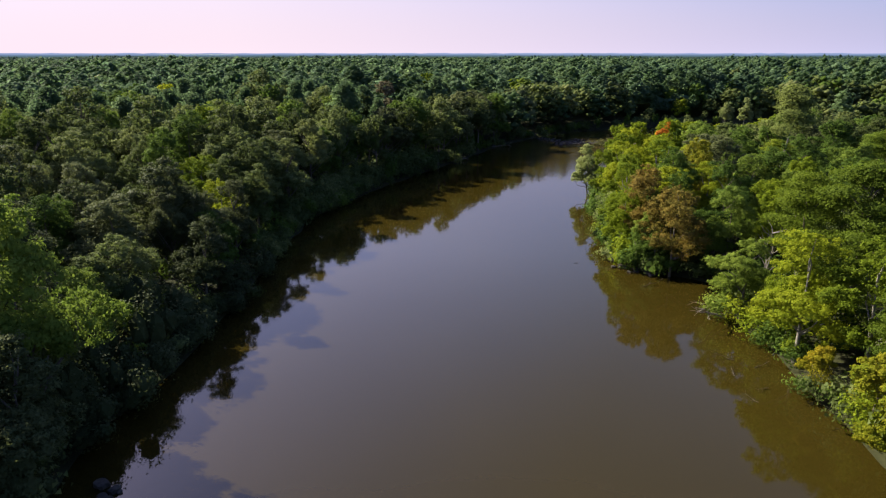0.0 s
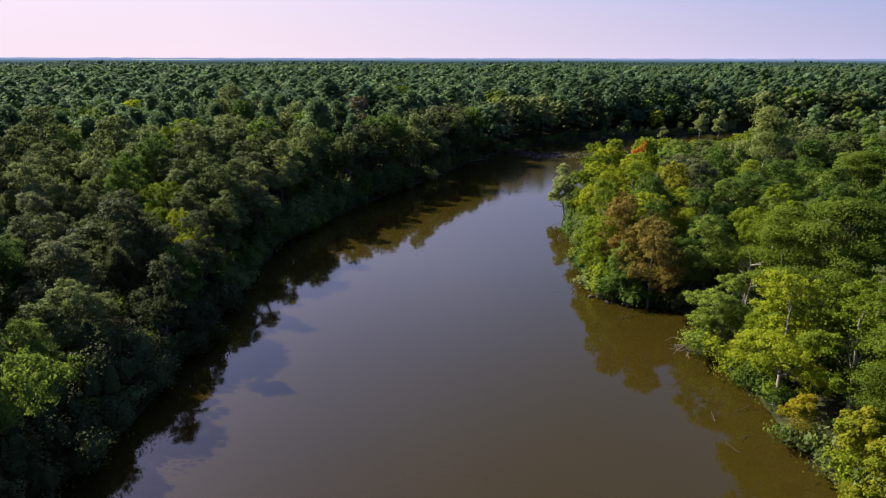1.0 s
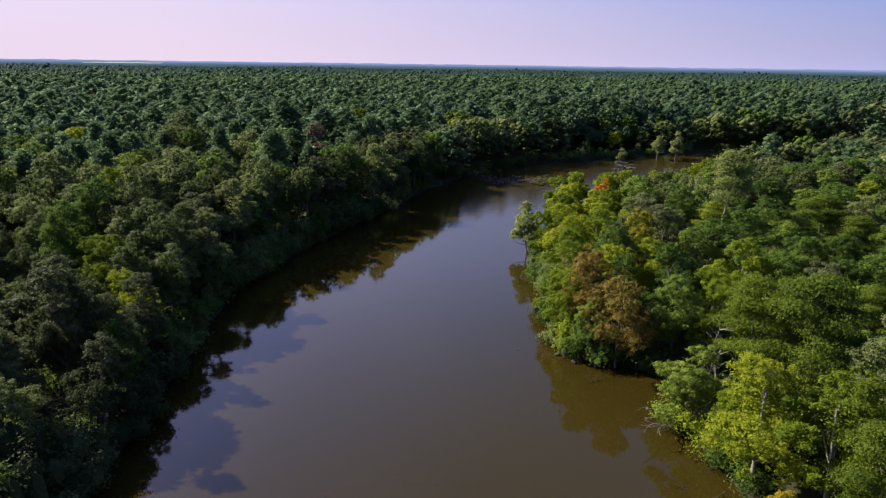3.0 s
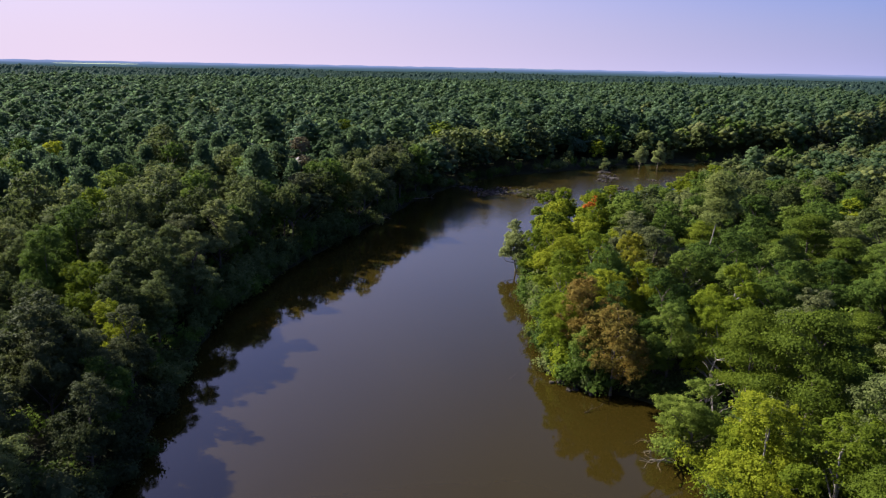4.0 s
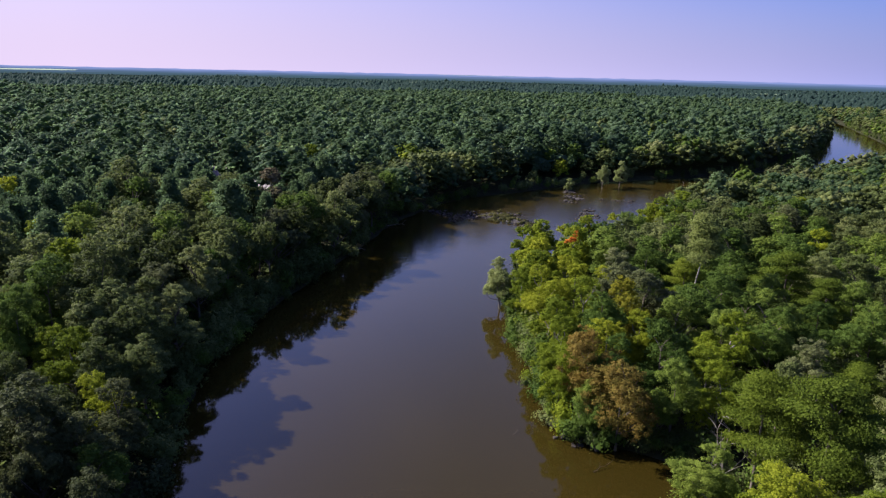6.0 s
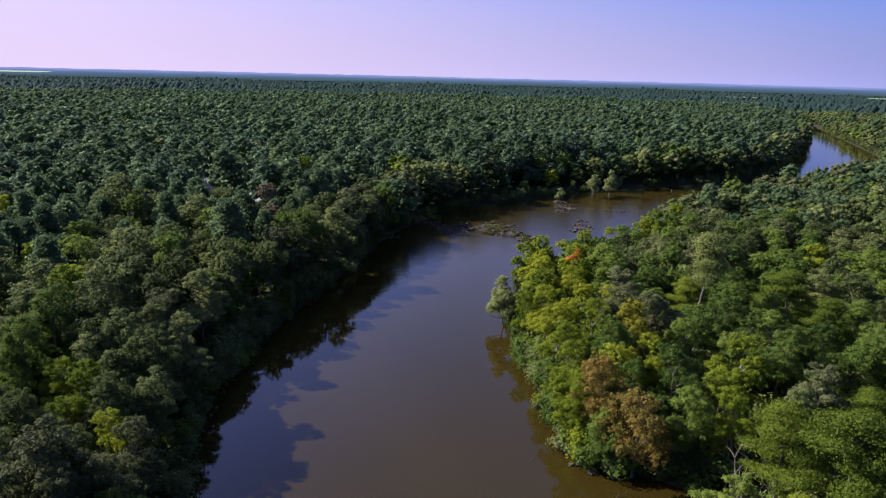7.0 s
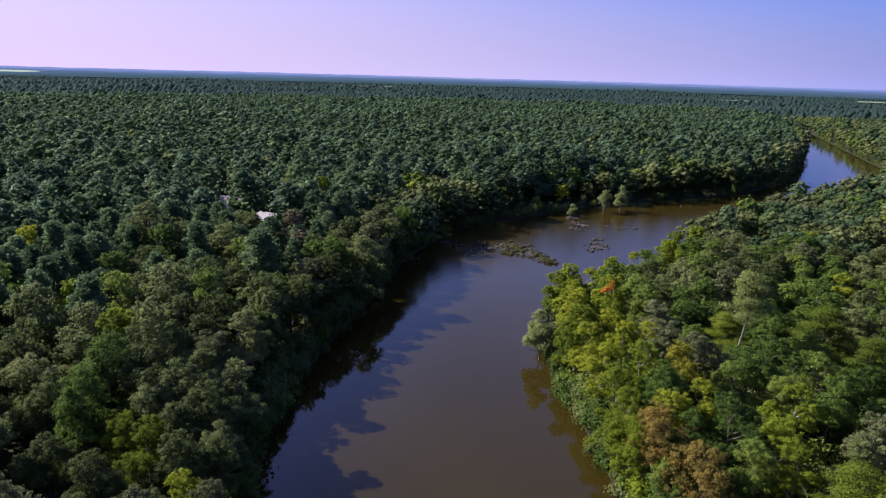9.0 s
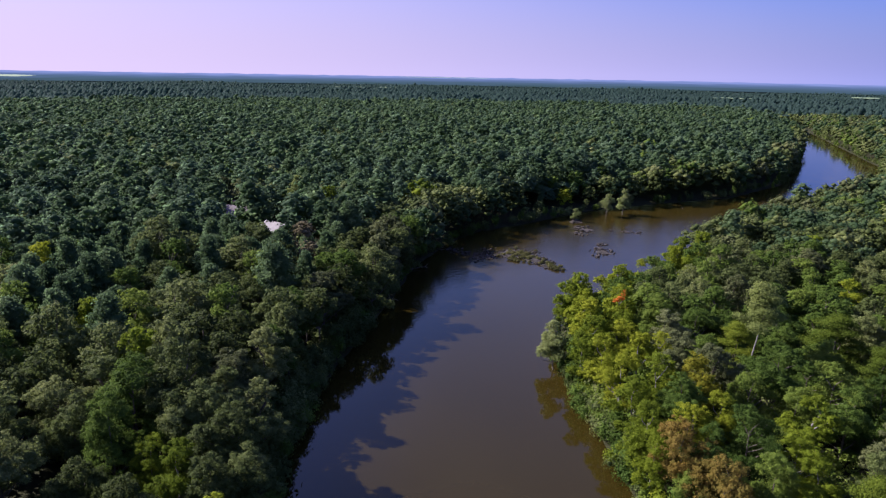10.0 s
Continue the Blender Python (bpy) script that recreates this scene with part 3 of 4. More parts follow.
def side_right(x, y):
    pts = lambda L: min(math.hypot(x - a, y - b) for a, b in L)
    dense = lambda L: [(a + (c - a) * k / 4, b + (d - b) * k / 4) for (a, b), (c, d) in zip(L, L[1:]) for k in range(4)]
    return pts(dense(RIGHT_BANK)) < pts(dense(LEFT_BANK))


def in_view(x, y):
    """Inside the wedge of land that the flight looks over."""
    a = math.degrees(math.atan2(x, y + 25))
    return -41 < a < 56


GRID = {}


def free(x, y, r):
    c = (int(x // 8), int(y // 8))
    for i in (-1, 0, 1):
        for j in (-1, 0, 1):
            for a, b, q in GRID.get((c[0] + i, c[1] + j), ()):
                if math.hypot(x - a, y - b) < (r + q) * 0.5 + 1.2:
                    return False
    return True


def claim(x, y, r):
    GRID.setdefault((int(x // 8), int(y // 8)), []).append((x, y, r))


PLACED += [(55.6, 111.5, 5.0), (39.6, 77.2, 3.0), (51.5, 72.5, 4.0)]        # an open hollow before the lone pine
for x, y, r in PLACED:
    claim(x, y, r * 1.1)

# ---------------------------------------------------------------- the wood within 210 m, tree by tree
pick = random.Random(11)
near_sites = []
for i in range(30000):
    x, y = pick.uniform(-130, 190), pick.uniform(18, 225)
    D = math.hypot(x, y - 10)
    if D < 205 and in_view(x, y):
        near_sites.append((x, y, D))
ds = shore([s[0] for s in near_sites], [s[1] for s in near_sites])
for (x, y, D), d in zip(near_sites, ds):
    right = side_right(x, y)
    if d < (0.9 if right else 4.6 if 118 < y < 162 else 1.2 if y > 165 else 2.0) or not free(x, y, (5.2 if d > 7 else 3.6) if right else 5.6 if d > 11 else 3.4):
        continue
    u = pick.random()
    if right:
        sp = ("sycamore" if u < 0.72 else "gum") if d < (18 if 85 < y < 150 else 11) else ("gum" if u < 0.46 else "oak" if u < 0.80 else "ash" if u < 0.86 else "cypress" if u < 0.94 and D < 140 else "oak" if u < 0.97 else "sycamore")
    elif y > 135 and d > 15 + (0 if y > 165 else 20) or d > 85:
        sp = "pine" if u < 0.72 else "oak" if u < 0.9 else "gum"
    else:
        sp = ("oak" if u < 0.84 else "ash" if u < 0.92 else "gum") if y > 158 else "oak" if u < 0.62 else "ash" if u < 0.70 else "gum" if u < 0.91 else "pine" if u < 0.95 and d > 25 else "sycamore" if u < 0.97 else "oak"
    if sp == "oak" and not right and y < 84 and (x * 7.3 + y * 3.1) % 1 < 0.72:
        sp = "evergreen_oak"                       # most near-bank oaks take the leaf colour darkened for shade
    h = pick.gauss(12.0, 1.2 if right else 1.5) if sp != "pine" else pick.gauss(17.5, 1.4)
    if d < 8 and not right and sp != "pine":
        h = pick.gauss(11.3, 0.7) if y < 104 else pick.gauss(15.0 if y < 168 else 16.0, 0.9)
    elif d < 6:
        h *= 0.92
    elif not right and sp != "pine":
        h *= 1.22 if y < 58 else 1.05 if y < 104 else 1.30
    h = min(h, clear_of_house(x, y))
    if h < 3:
        continue
    claim(x, y, 4.6)
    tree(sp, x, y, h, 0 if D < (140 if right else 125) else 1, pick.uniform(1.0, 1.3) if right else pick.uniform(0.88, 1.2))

LOW_SITES = []
for i in range(3600):
    x, y = pick.uniform(-120, 160), pick.uniform(20, 210)
    if math.hypot(x, y - 10) < 205 and in_view(x, y):
        LOW_SITES.append((x, y))
LOW_SITES = [p for p, d in zip(LOW_SITES, shore([p[0] for p in LOW_SITES], [p[1] for p in LOW_SITES])) if d > 1.2]

# ---------------------------------------------------------------- the wood farther off, joined
def blob_form(r, kind, level):
    """A plain far tree, 1 m high and wide as a tree of its kind: verts and triangles."""
    n_lobes, n_tuft, leaf = {2: (20, 320, 0.034), 3: (11, 90, 0.050), 4: (7, 40, 0.066)}[level]
    fat = {2: 1.15, 3: 1.45, 4: 1.75}[level]
    rows = []
    for i in range(n_lobes):
        u, a = (i + 0.5) / n_lobes, i * 2.4 + r.uniform(-0.4, 0.4)
        if kind == "pine":
            reach = 0.17 * (1 - u ** 1.8) ** 0.7 * r.uniform(0.55, 1.1) * (0.65 + 0.35 * min(1, u * 4))
            s = r.uniform(0.042, 0.064) * fat
            rows.append((reach * math.cos(a), reach * math.sin(a), 0.48 + 0.48 * u - 0.02 * fat, s * 1.15, s * 1.15, s * 1.05, 1))
        else:
            reach = 0.25 * math.sqrt(max(0.0, 1 - (u * 1.25 - 0.25) ** 2)) * r.uniform(0.6, 1.08)
            s = r.uniform(0.066, 0.098) * fat
            rows.append((reach * math.cos(a), reach * math.sin(a), 0.34 + 0.55 * u + r.uniform(-0.05, 0.04), s * 1.1, s * 1.1, s * 0.98, 1))
    for u in (0.2, 0.6) if level < 4 else (0.4,):
        rows.append((0, 0, 0.46 + 0.42 * u, 0.115 if kind == "pine" else 0.17, 0.115 if kind == "pine" else 0.17, 0.15, 0))
    v, f = leafage(r, np.array(rows), n_tuft, leaf, False, {2: 0.66, 3: 0.68, 4: 0.70}[level], 0.0, 0.22, 0.8)
    return v, np.concatenate(f)


def joined_wood(name, level, sites, words, mats):
    """sites: rows of x, y, height, spread, kind (1: pine), material index."""
    r = np.random.default_rng(level)
    vs, fs, ms, base = [], [], [], 0
    for kind in (0, 1):
        forms = [blob_form(r, "pine" if kind else "oak", level) for _ in range(6)]
        mine = [s for s in sites if s[4] == kind]
        for k, (fv, ff) in enumerate(forms):
            S = np.array(mine[k::6], float)
            if not len(S):
                continue
            a = r.uniform(0, 6.283, len(S))
            c, s = np.cos(a)[:, None], np.sin(a)[:, None]
            w = (S[:, 2] * S[:, 3])[:, None]
            vx, vy = fv[None, :, 0] * w, fv[None, :, 1] * w
            z0 = land(S[:, 0], S[:, 1])[:, None]
            P = np.stack([vx * c - vy * s + S[:, 0:1], vx * s + vy * c + S[:, 1:2], fv[None, :, 2] * S[:, 2:3] + z0], -1)
            F = ff[None] + (np.arange(len(S)) * len(fv))[:, None, None] + base
            vs.append(P.reshape(-1, 3))
            fs.append(F.reshape(-1, 3))
            ms.append(np.repeat(S[:, 5].astype(int), len(ff)))
            base += len(S) * len(fv)
    tagged(new(name, mesh_of(name, np.concatenate(vs), np.concatenate(fs), mats, np.concatenate(ms), smooth=True)), words, "forest", kind="stuff")


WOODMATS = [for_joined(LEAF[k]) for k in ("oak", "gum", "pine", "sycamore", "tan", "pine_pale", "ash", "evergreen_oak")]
for level, r0, r1, gap in ((2, 205, 330, 6.9), (3, 330, 620, 7.5), (4, 620, 1020, 8.4)):
    pr = np.random.default_rng(20 + level)
    nx = np.arange(-1120, 1120, gap)
    gxx, gyy = np.meshgrid(nx, np.arange(-60, 1120, gap))
    px = (gxx + pr.uniform(-0.42, 0.42, gxx.shape) * gap).ravel()
    py = (gyy + pr.uniform(-0.42, 0.42, gxx.shape) * gap).ravel()
    D = np.hypot(px, py - 10)
    ang = np.degrees(np.arctan2(px, py + 25))
    ok = (D >= r0) & (D < r1) & (ang > -39) & (ang < 55)
    px, py = px[ok], py[ok]
    d = shore(px, py)
    px, py, d = px[d > 2.2], py[d > 2.2], d[d > 2.2]
    sites = []
    for x, y, dd in zip(px, py, d):
        right = y < 150 or (x > 60 and y < 195 + (x - 60) * 0.55 and dd > 0 and x * 0.92 - y > -190 and side_right(x, y)) or (dd < 400 and x > 300 and side_right(x, y))
        u, w = pr.random(), pr.random()
        edge = (11 if x > 60 else 15) + 6 * math.sin(x * 0.05)
        if right:
            kind, mat = (1, 2) if u < 0.03 else (0, 0 if w < 0.48 else 2 if w < 0.74 else 6 if w < 0.86 else 1 if w < 0.985 else 3)
        elif dd < edge:
            kind, mat = (0, 0 if w < 0.62 else 6 if w < 0.70 else 2 if w < 0.93 else 1 if w < 0.99 else 3)
        else:
            kind, mat = (1, 2 if w < 0.6 else 5) if u < 0.9 else (0, 0 if w < 0.7 else 1)
        h = pr.normal(18.3, 1.9) if kind else pr.normal(13.2 if right else 14.0 if 66 < x < 150 else 16.4, 1.3)
        if not right and dd < 13 and 76 < x < 124:  # a lower fringe behind the islet
            h = pr.normal(9.6, 0.8)
        if not right and dd > 20:                  # taller and lower stands across the forest
            h *= 1 + 0.10 * math.sin(x * 0.031 + 1.7 * math.sin(y * 0.017)) * math.sin(y * 0.023 + 0.9 * math.sin(x * 0.021))
        h = min(h, clear_of_house(x, y))
        if h < 2.5:
            continue
        sites.append((x, y, h, pr.uniform(0.85, 1.15) * (1.36 if kind else 1.3), kind, mat))
    joined_wood("forest", level, sites, "dense pine and oak forest running back from the river", WOODMATS)

# lower storey of the far forest, seen between the crowns
gxx, gyy = np.meshgrid(np.arange(-700, 900, 5.0), np.arange(240, 1060, 5.0))
lr = np.random.default_rng(8)
gx2, gy2 = gxx + lr.uniform(-2, 2, gxx.shape), gyy + lr.uniform(-2, 2, gxx.shape)
D2, A2, S2 = np.hypot(gx2, gy2 - 10), np.degrees(np.arctan2(gx2, gy2 + 25)), shore(gx2.ravel(), gy2.ravel()).reshape(gx2.shape)
near_house = np.array([clear_of_house(a, b) < 90 for a, b in zip(gx2.ravel(), gy2.ravel())]).reshape(gx2.shape)
keep = (D2 > np.where(gx2 > 10, 290, 225)) & (D2 < 1030) & ~near_house & (A2 > -39) & (A2 < 55) & (S2 > 9)
V = np.stack([gx2, gy2, 7.0 + 5.0 * lr.random(gx2.shape)], -1).reshape(-1, 3)
idx = np.arange(len(V)).reshape(gx2.shape)
Q = np.stack([idx[:-1, :-1], idx[:-1, 1:], idx[1:, 1:], idx[1:, :-1]], -1)[keep[:-1, :-1] & keep[1:, 1:] & keep[:-1, 1:] & keep[1:, :-1]]
used, Q = np.unique(Q, return_inverse=True)
V, Q = V[used], Q.reshape(-1, 4)
tagged(new("understory", mesh_of("understory", V, Q, WOODMATS[5])), "lower storey of saplings under the far pines", "forest", kind="stuff")

# far canopy out to the haze: a crown for every tree over a closed lower storey
jr = np.random.default_rng(3)
rr = np.geomspace(990, 2360, 60)
aa = np.radians(np.linspace(-42, 58, 160))
R_, A_ = np.meshgrid(rr, aa, indexing="ij")
V = np.stack([np.sin(A_) * R_, np.cos(A_) * R_, 10.0 + jr.random(R_.shape) * 3.0], -1).reshape(-1, 3)
idx = np.arange(len(V)).reshape(R_.shape)
Q = np.stack([idx[:-1, :-1], idx[1:, :-1], idx[1:, 1:], idx[:-1, 1:]], -1).reshape(-1, 4)
gx3, gy3 = np.meshgrid(np.arange(-1600, 2040, 12.5), np.arange(450, 2360, 12.5))
px, py = (gx3 + jr.uniform(-5.5, 5.5, gx3.shape)).ravel(), (gy3 + jr.uniform(-5.5, 5.5, gy3.shape)).ravel()
D3, A3 = np.hypot(px, py), np.degrees(np.arctan2(px, py))
ok = (D3 > 1005) & (D3 < 2340) & (A3 > -41) & (A3 < 57)
px, py = px[ok], py[ok]
stand = 1 + 0.22 * np.sin(px * 0.011 + 1.3 * np.sin(py * 0.006)) * np.sin(py * 0.008 + px * 0.002)
top = (16.5 + jr.normal(size=len(px)) * 1.6) * stand
wide = jr.uniform(4.2, 6.2, len(px))
C = OCT_V[None] * np.stack([wide, wide, np.full(len(px), 5.5)], -1)[:, None] * jr.uniform(0.8, 1.2, (len(px), 6, 1)) + np.stack([px, py, top - 5.5], -1)[:, None]
F3 = OCT_F[None] + (np.arange(len(px)) * 6)[:, None, None] + len(V)
tagged(new("far_woods", mesh_of("far_woods", np.concatenate([V, C.reshape(-1, 3)]), [Q, F3.reshape(-1, 3)], FARWOOD, smooth=True)), "far unbroken pine forest on flat land, coloured bluer for haze", "forest", kind="stuff")

# hazy distance: haze painted as a glow, bluer and paler further out
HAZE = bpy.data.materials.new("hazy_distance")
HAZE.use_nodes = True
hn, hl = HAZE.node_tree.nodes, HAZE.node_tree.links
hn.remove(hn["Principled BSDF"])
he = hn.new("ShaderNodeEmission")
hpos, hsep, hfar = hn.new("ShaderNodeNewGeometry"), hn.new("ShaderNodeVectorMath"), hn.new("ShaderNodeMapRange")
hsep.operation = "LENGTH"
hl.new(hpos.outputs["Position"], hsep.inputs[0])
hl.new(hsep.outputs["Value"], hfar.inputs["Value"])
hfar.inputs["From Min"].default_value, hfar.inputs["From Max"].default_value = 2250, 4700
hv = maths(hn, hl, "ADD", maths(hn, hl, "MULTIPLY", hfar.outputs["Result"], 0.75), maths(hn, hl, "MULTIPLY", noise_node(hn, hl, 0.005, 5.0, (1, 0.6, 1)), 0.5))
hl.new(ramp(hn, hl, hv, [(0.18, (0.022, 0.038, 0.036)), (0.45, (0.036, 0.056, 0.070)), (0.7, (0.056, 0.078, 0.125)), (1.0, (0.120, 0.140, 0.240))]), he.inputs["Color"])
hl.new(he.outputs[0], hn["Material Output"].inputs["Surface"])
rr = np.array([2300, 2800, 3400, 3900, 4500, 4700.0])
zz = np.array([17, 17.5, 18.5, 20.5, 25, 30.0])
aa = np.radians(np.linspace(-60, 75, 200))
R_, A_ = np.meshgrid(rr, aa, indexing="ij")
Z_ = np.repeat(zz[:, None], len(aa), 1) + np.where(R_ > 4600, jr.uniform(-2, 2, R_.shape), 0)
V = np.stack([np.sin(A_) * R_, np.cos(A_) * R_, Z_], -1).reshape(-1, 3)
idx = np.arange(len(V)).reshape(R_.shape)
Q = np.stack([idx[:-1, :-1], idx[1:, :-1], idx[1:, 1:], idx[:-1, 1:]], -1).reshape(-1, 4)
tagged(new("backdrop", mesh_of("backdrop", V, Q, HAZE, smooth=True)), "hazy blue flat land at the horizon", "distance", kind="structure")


def far_field(x, y, w, l, z, turn):
    """A pale field in the distance, a sheet with a ragged outline."""
    bm = bmesh.new()
    fr = random.Random(int(x))
    ring = []
    for k in range(24):
        a = 2 * math.pi * k / 24
        q = fr.uniform(0.85, 1.1)
        ring.append(bm.verts.new((math.copysign(abs(math.cos(a)) ** 0.6, math.cos(a)) * w / 2 * q, math.copysign(abs(math.sin(a)) ** 0.6, math.sin(a)) * l / 2 * q, 0)))
    bm.faces.new(ring)
    me = bpy.data.meshes.new("field")
    bm.to_mesh(me)
    bm.free()
    me.materials.append(FIELD)
    ob = new("field", me)
    ob.matrix_world = pose(x, y, z, 0, 0, turn)
    tagged(ob, "pale green open field far off in the forest", "field", kind="structure")


far_field(-960, 2720, 300, 500, 24, 15)
far_field(1020, 3950, 620, 260, 30, 0)
far_field(905, 1215, 60, 80, 18.4, 30)
far_field(1330, 1300, 110, 60, 18.4, 40)
far_field(245, 1820, 190, 70, 18.4, 5)

# ---------------------------------------------------------------- bank growth
def clump_wood(name, sites, words, mats, leaves=260, size=0.36, core=0.5):
    r = np.random.default_rng(77)
    vs, fs, ms, base = [], [], [], 0
    for x, y, h, w, mat in sites:
        lob = [(np.clip(r.normal(), -1.1, 1.1) * w * 0.35, np.clip(r.normal(), -1.1, 1.1) * w * 0.35, h * r.uniform(0.3, 0.7), w * 0.33, w * 0.33, h * 0.34) for _ in range(4)]
        v, f = leafage(r, np.array(lob), leaves, size, False, core)
        f = np.concatenate(f)
        vs.append(v + (x, y, max(0.0, float(land(x, y)))))
        fs.append(f + base)
        ms.append(np.full(len(f), mat))
        base += len(v)
    tagged(new(name, mesh_of(name, np.concatenate(vs), np.concatenate(fs), mats, np.concatenate(ms))), words, "shrubs", kind="stuff")


def along(bank, lo, hi, gap):
    for (a, b), (c, d) in zip(bank, bank[1:]):
        L = math.hypot(c - a, d - b)
        for k in np.arange(0, L, gap):
            x, y = a + (c - a) * k / L, b + (d - b) * k / L
            if lo <= y <= hi:
                yield x, y, (d - b) / L, -(c - a) / L


sh = random.Random(4)
fill = [(x, y) for x, y in ((sh.uniform(26, 160), sh.uniform(36, 200)) for _ in range(2600)) if math.hypot(x, y - 10) < 205]
fill = [p for p, d in zip(fill, shore([p[0] for p in fill], [p[1] for p in fill])) if d > 2 and side_right(*p)][:560]
fill = [(x, y, sh.uniform(3.0, 6.2), sh.uniform(3.4, 5.4), sh.choice((0, 1, 1))) for x, y in fill if math.hypot(x - 55.6, y - 111.5) > 5]
clump_wood("understory", [q for q in fill if q[1] < 95], "young trees and vines filling the gaps of the wood", WOODMATS, 260, 0.30, 0.0)
clump_wood("understory", [q for q in fill if q[1] >= 95], "young trees and vines filling the gaps of the wood", WOODMATS, 170, 0.42)
low = [(x, y, sh.uniform(2.0, 5.0), sh.uniform(3.0, 5.0), sh.choice((0, 0, 1, 1))) for x, y in LOW_SITES if clear_of_house(x, y) > 6]
clump_wood("understory", [q for q in low if q[1] < 80], "shaded saplings and brush filling the forest floor", WOODMATS, 200, 0.32, 0.0)
clump_wood("understory", [q for q in low if q[1] >= 80], "shaded saplings and brush filling the forest floor", WOODMATS, 80, 0.58)
sites = []
for bank, sgn, hi in ((LEFT_BANK, -1, 640), (RIGHT_BANK, 1, 640)):
    for x, y, nx_, ny_ in along(bank, 20, hi, 1.9):
        if x > 560 or (y > 140 and sh.random() < 0.25):
            continue
        if sgn > 0 and 72.5 < y < 85:              # shaded inlet: low growth, set back from the water
            for _ in range(3):
                q = sh.uniform(-0.2, 4.5)
                sites.append((x + nx_ * q, y + ny_ * q, sh.uniform(1.4, 3.2), sh.uniform(2.2, 3.4), sh.choice((0, 0, 1))))
            continue
        if sgn < 0 and y < 66:                     # tall thicket under the near bank trees, its leaf colour darkened for shade
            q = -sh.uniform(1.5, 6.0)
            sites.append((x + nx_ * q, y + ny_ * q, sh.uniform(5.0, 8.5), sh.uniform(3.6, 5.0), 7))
        if sgn < 0 and 110 < y < 170:              # young growth closing the foot of the wood
            for _ in range(2):
                q = -sh.uniform(0.4, 4.6)
                sites.append((x + nx_ * q, y + ny_ * q, sh.uniform(3.4, 6.4), sh.uniform(2.6, 3.8), 0))
        if sgn > 0 and y < 56 and sh.random() < 0.7:   # open bank under the small autumn trees
            continue
        for rank in range(2 if y < 140 else 1):
            if sh.random() < 0.85:
                k = sgn * sh.uniform(-1.1, 1.9)
                if sgn > 0 and 78 < y < 140 and sh.random() < 0.5:
                    q = sh.uniform(0.8, 3.6)
                    sites.append((x + nx_ * q, y + ny_ * q, sh.uniform(3.5, 6.5), sh.uniform(2.6, 3.8), sh.choice((1, 1, 3))))
                # near left-bank shrubs mostly take the shade-darkened oak leaves too
                sites.append((x + nx_ * k, y + ny_ * k, sh.uniform(1.6, 4.4) * (1 if y < 150 else 1.35 if y < 300 else 1.8), sh.uniform(2.0, 3.6), sh.choice((7, 7, 7, 0, 7) if sgn < 0 and y < 90 else (0, 0, 0, 0, 1) if sgn < 0 or y > 300 else (0, 1, 1, 3))))
sites = [q for q, d in zip(sites, shore([q[0] for q in sites], [q[1] for q in sites])) if d > (0.2 if q[2] > 4.6 else -0.6 if q[1] < 75 else -0.9)]
clump_wood("bank_shrubs", [q for q in sites if q[1] < 75 and q[0] > 0], "tangled shrubs and vines along the water's edge", WOODMATS, 560, 0.2, 0.3)
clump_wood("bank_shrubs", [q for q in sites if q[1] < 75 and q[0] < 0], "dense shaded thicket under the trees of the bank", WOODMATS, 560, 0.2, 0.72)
clump_wood("bank_shrubs", [q for q in sites if 75 <= q[1] < 150], "tangled shrubs and vines along the water's edge", WOODMATS, 400, 0.26)
clump_wood("bank_shrubs", [q for q in sites if q[1] >= 150], "tangled shrubs and vines along the water's edge", WOODMATS)


# ---------------------------------------------------------------- rocks
def rock_mesh(seed):
    r = np.random.default_rng(seed)
    v = ICO2_V * (1 + r.normal(size=(len(ICO2_V), 1)) * 0.15)
    v = np.clip(v, -0.80, r.uniform(0.55, 0.8, 3)) * (1, r.uniform(0.6, 0.9), r.uniform(0.6, 0.95))
    return mesh_of("rock", v, ICO2_F, ROCK)


ROCKS = [rock_mesh(s) for s in range(7)]


def shoal(name, words, outline, count, lo, hi, seed):
    """Boulders strewn between the points of outline, given as rows of x, y and spread."""
    r = random.Random(seed)
    thing = new(name)
    thing.empty_display_size = 0.5
    thing.location = (outline[0][0], outline[0][1], 0)
    for k in range(count):
        x, y, s = r.choice(outline)
        x, y, z = x + r.gauss(0, s * 0.8), y + r.gauss(0, s * 0.8), r.uniform(lo, hi) * r.choice((0.6, 0.8, 1, 1.3))
        ob = new("rock", ROCKS[k % 7])
        ob.parent = thing
        ob.matrix_basis = (Matrix.Translation((x - thing.location.x, y - thing.location.y, z * 0.07)) @ Matrix.Rotation(r.uniform(0, 6.28), 4, "Z")
                           @ Matrix.Diagonal((z, z, z * r.uniform(0.7, 1.1), 1)))
    return tagged(thing, words, "rocks", "rocks in the river")


shoal("rock_shoal", "low shoal of brown boulders with dry grass midstream",
      [(47, 224, 1.8), (51, 225, 2.2), (55, 226, 2.6), (59, 226, 2.4), (63, 226, 1.6), (56, 220, 2.6), (60, 220, 2.2), (59, 214, 2.4), (62, 214, 1.8), (61, 209, 2.2), (63, 205.5, 1.6)], 298, 0.22, 0.62, 1)
shoal("rock_shoal", "line of dark boulders in the shallows", [(82, 216, 1.3), (86, 218.5, 1.3), (89, 223, 1.4), (91, 230, 1.2), (87, 225, 1.0)], 90, 0.28, 0.75, 2)
shoal("rock_shoal", "scattered boulders round the bushy islet", [(98, 266, 1.6), (95, 257, 2.0), (96, 251, 1.8), (90, 247, 1.8), (99.5, 270, 1.3)], 110, 0.28, 0.75, 3)
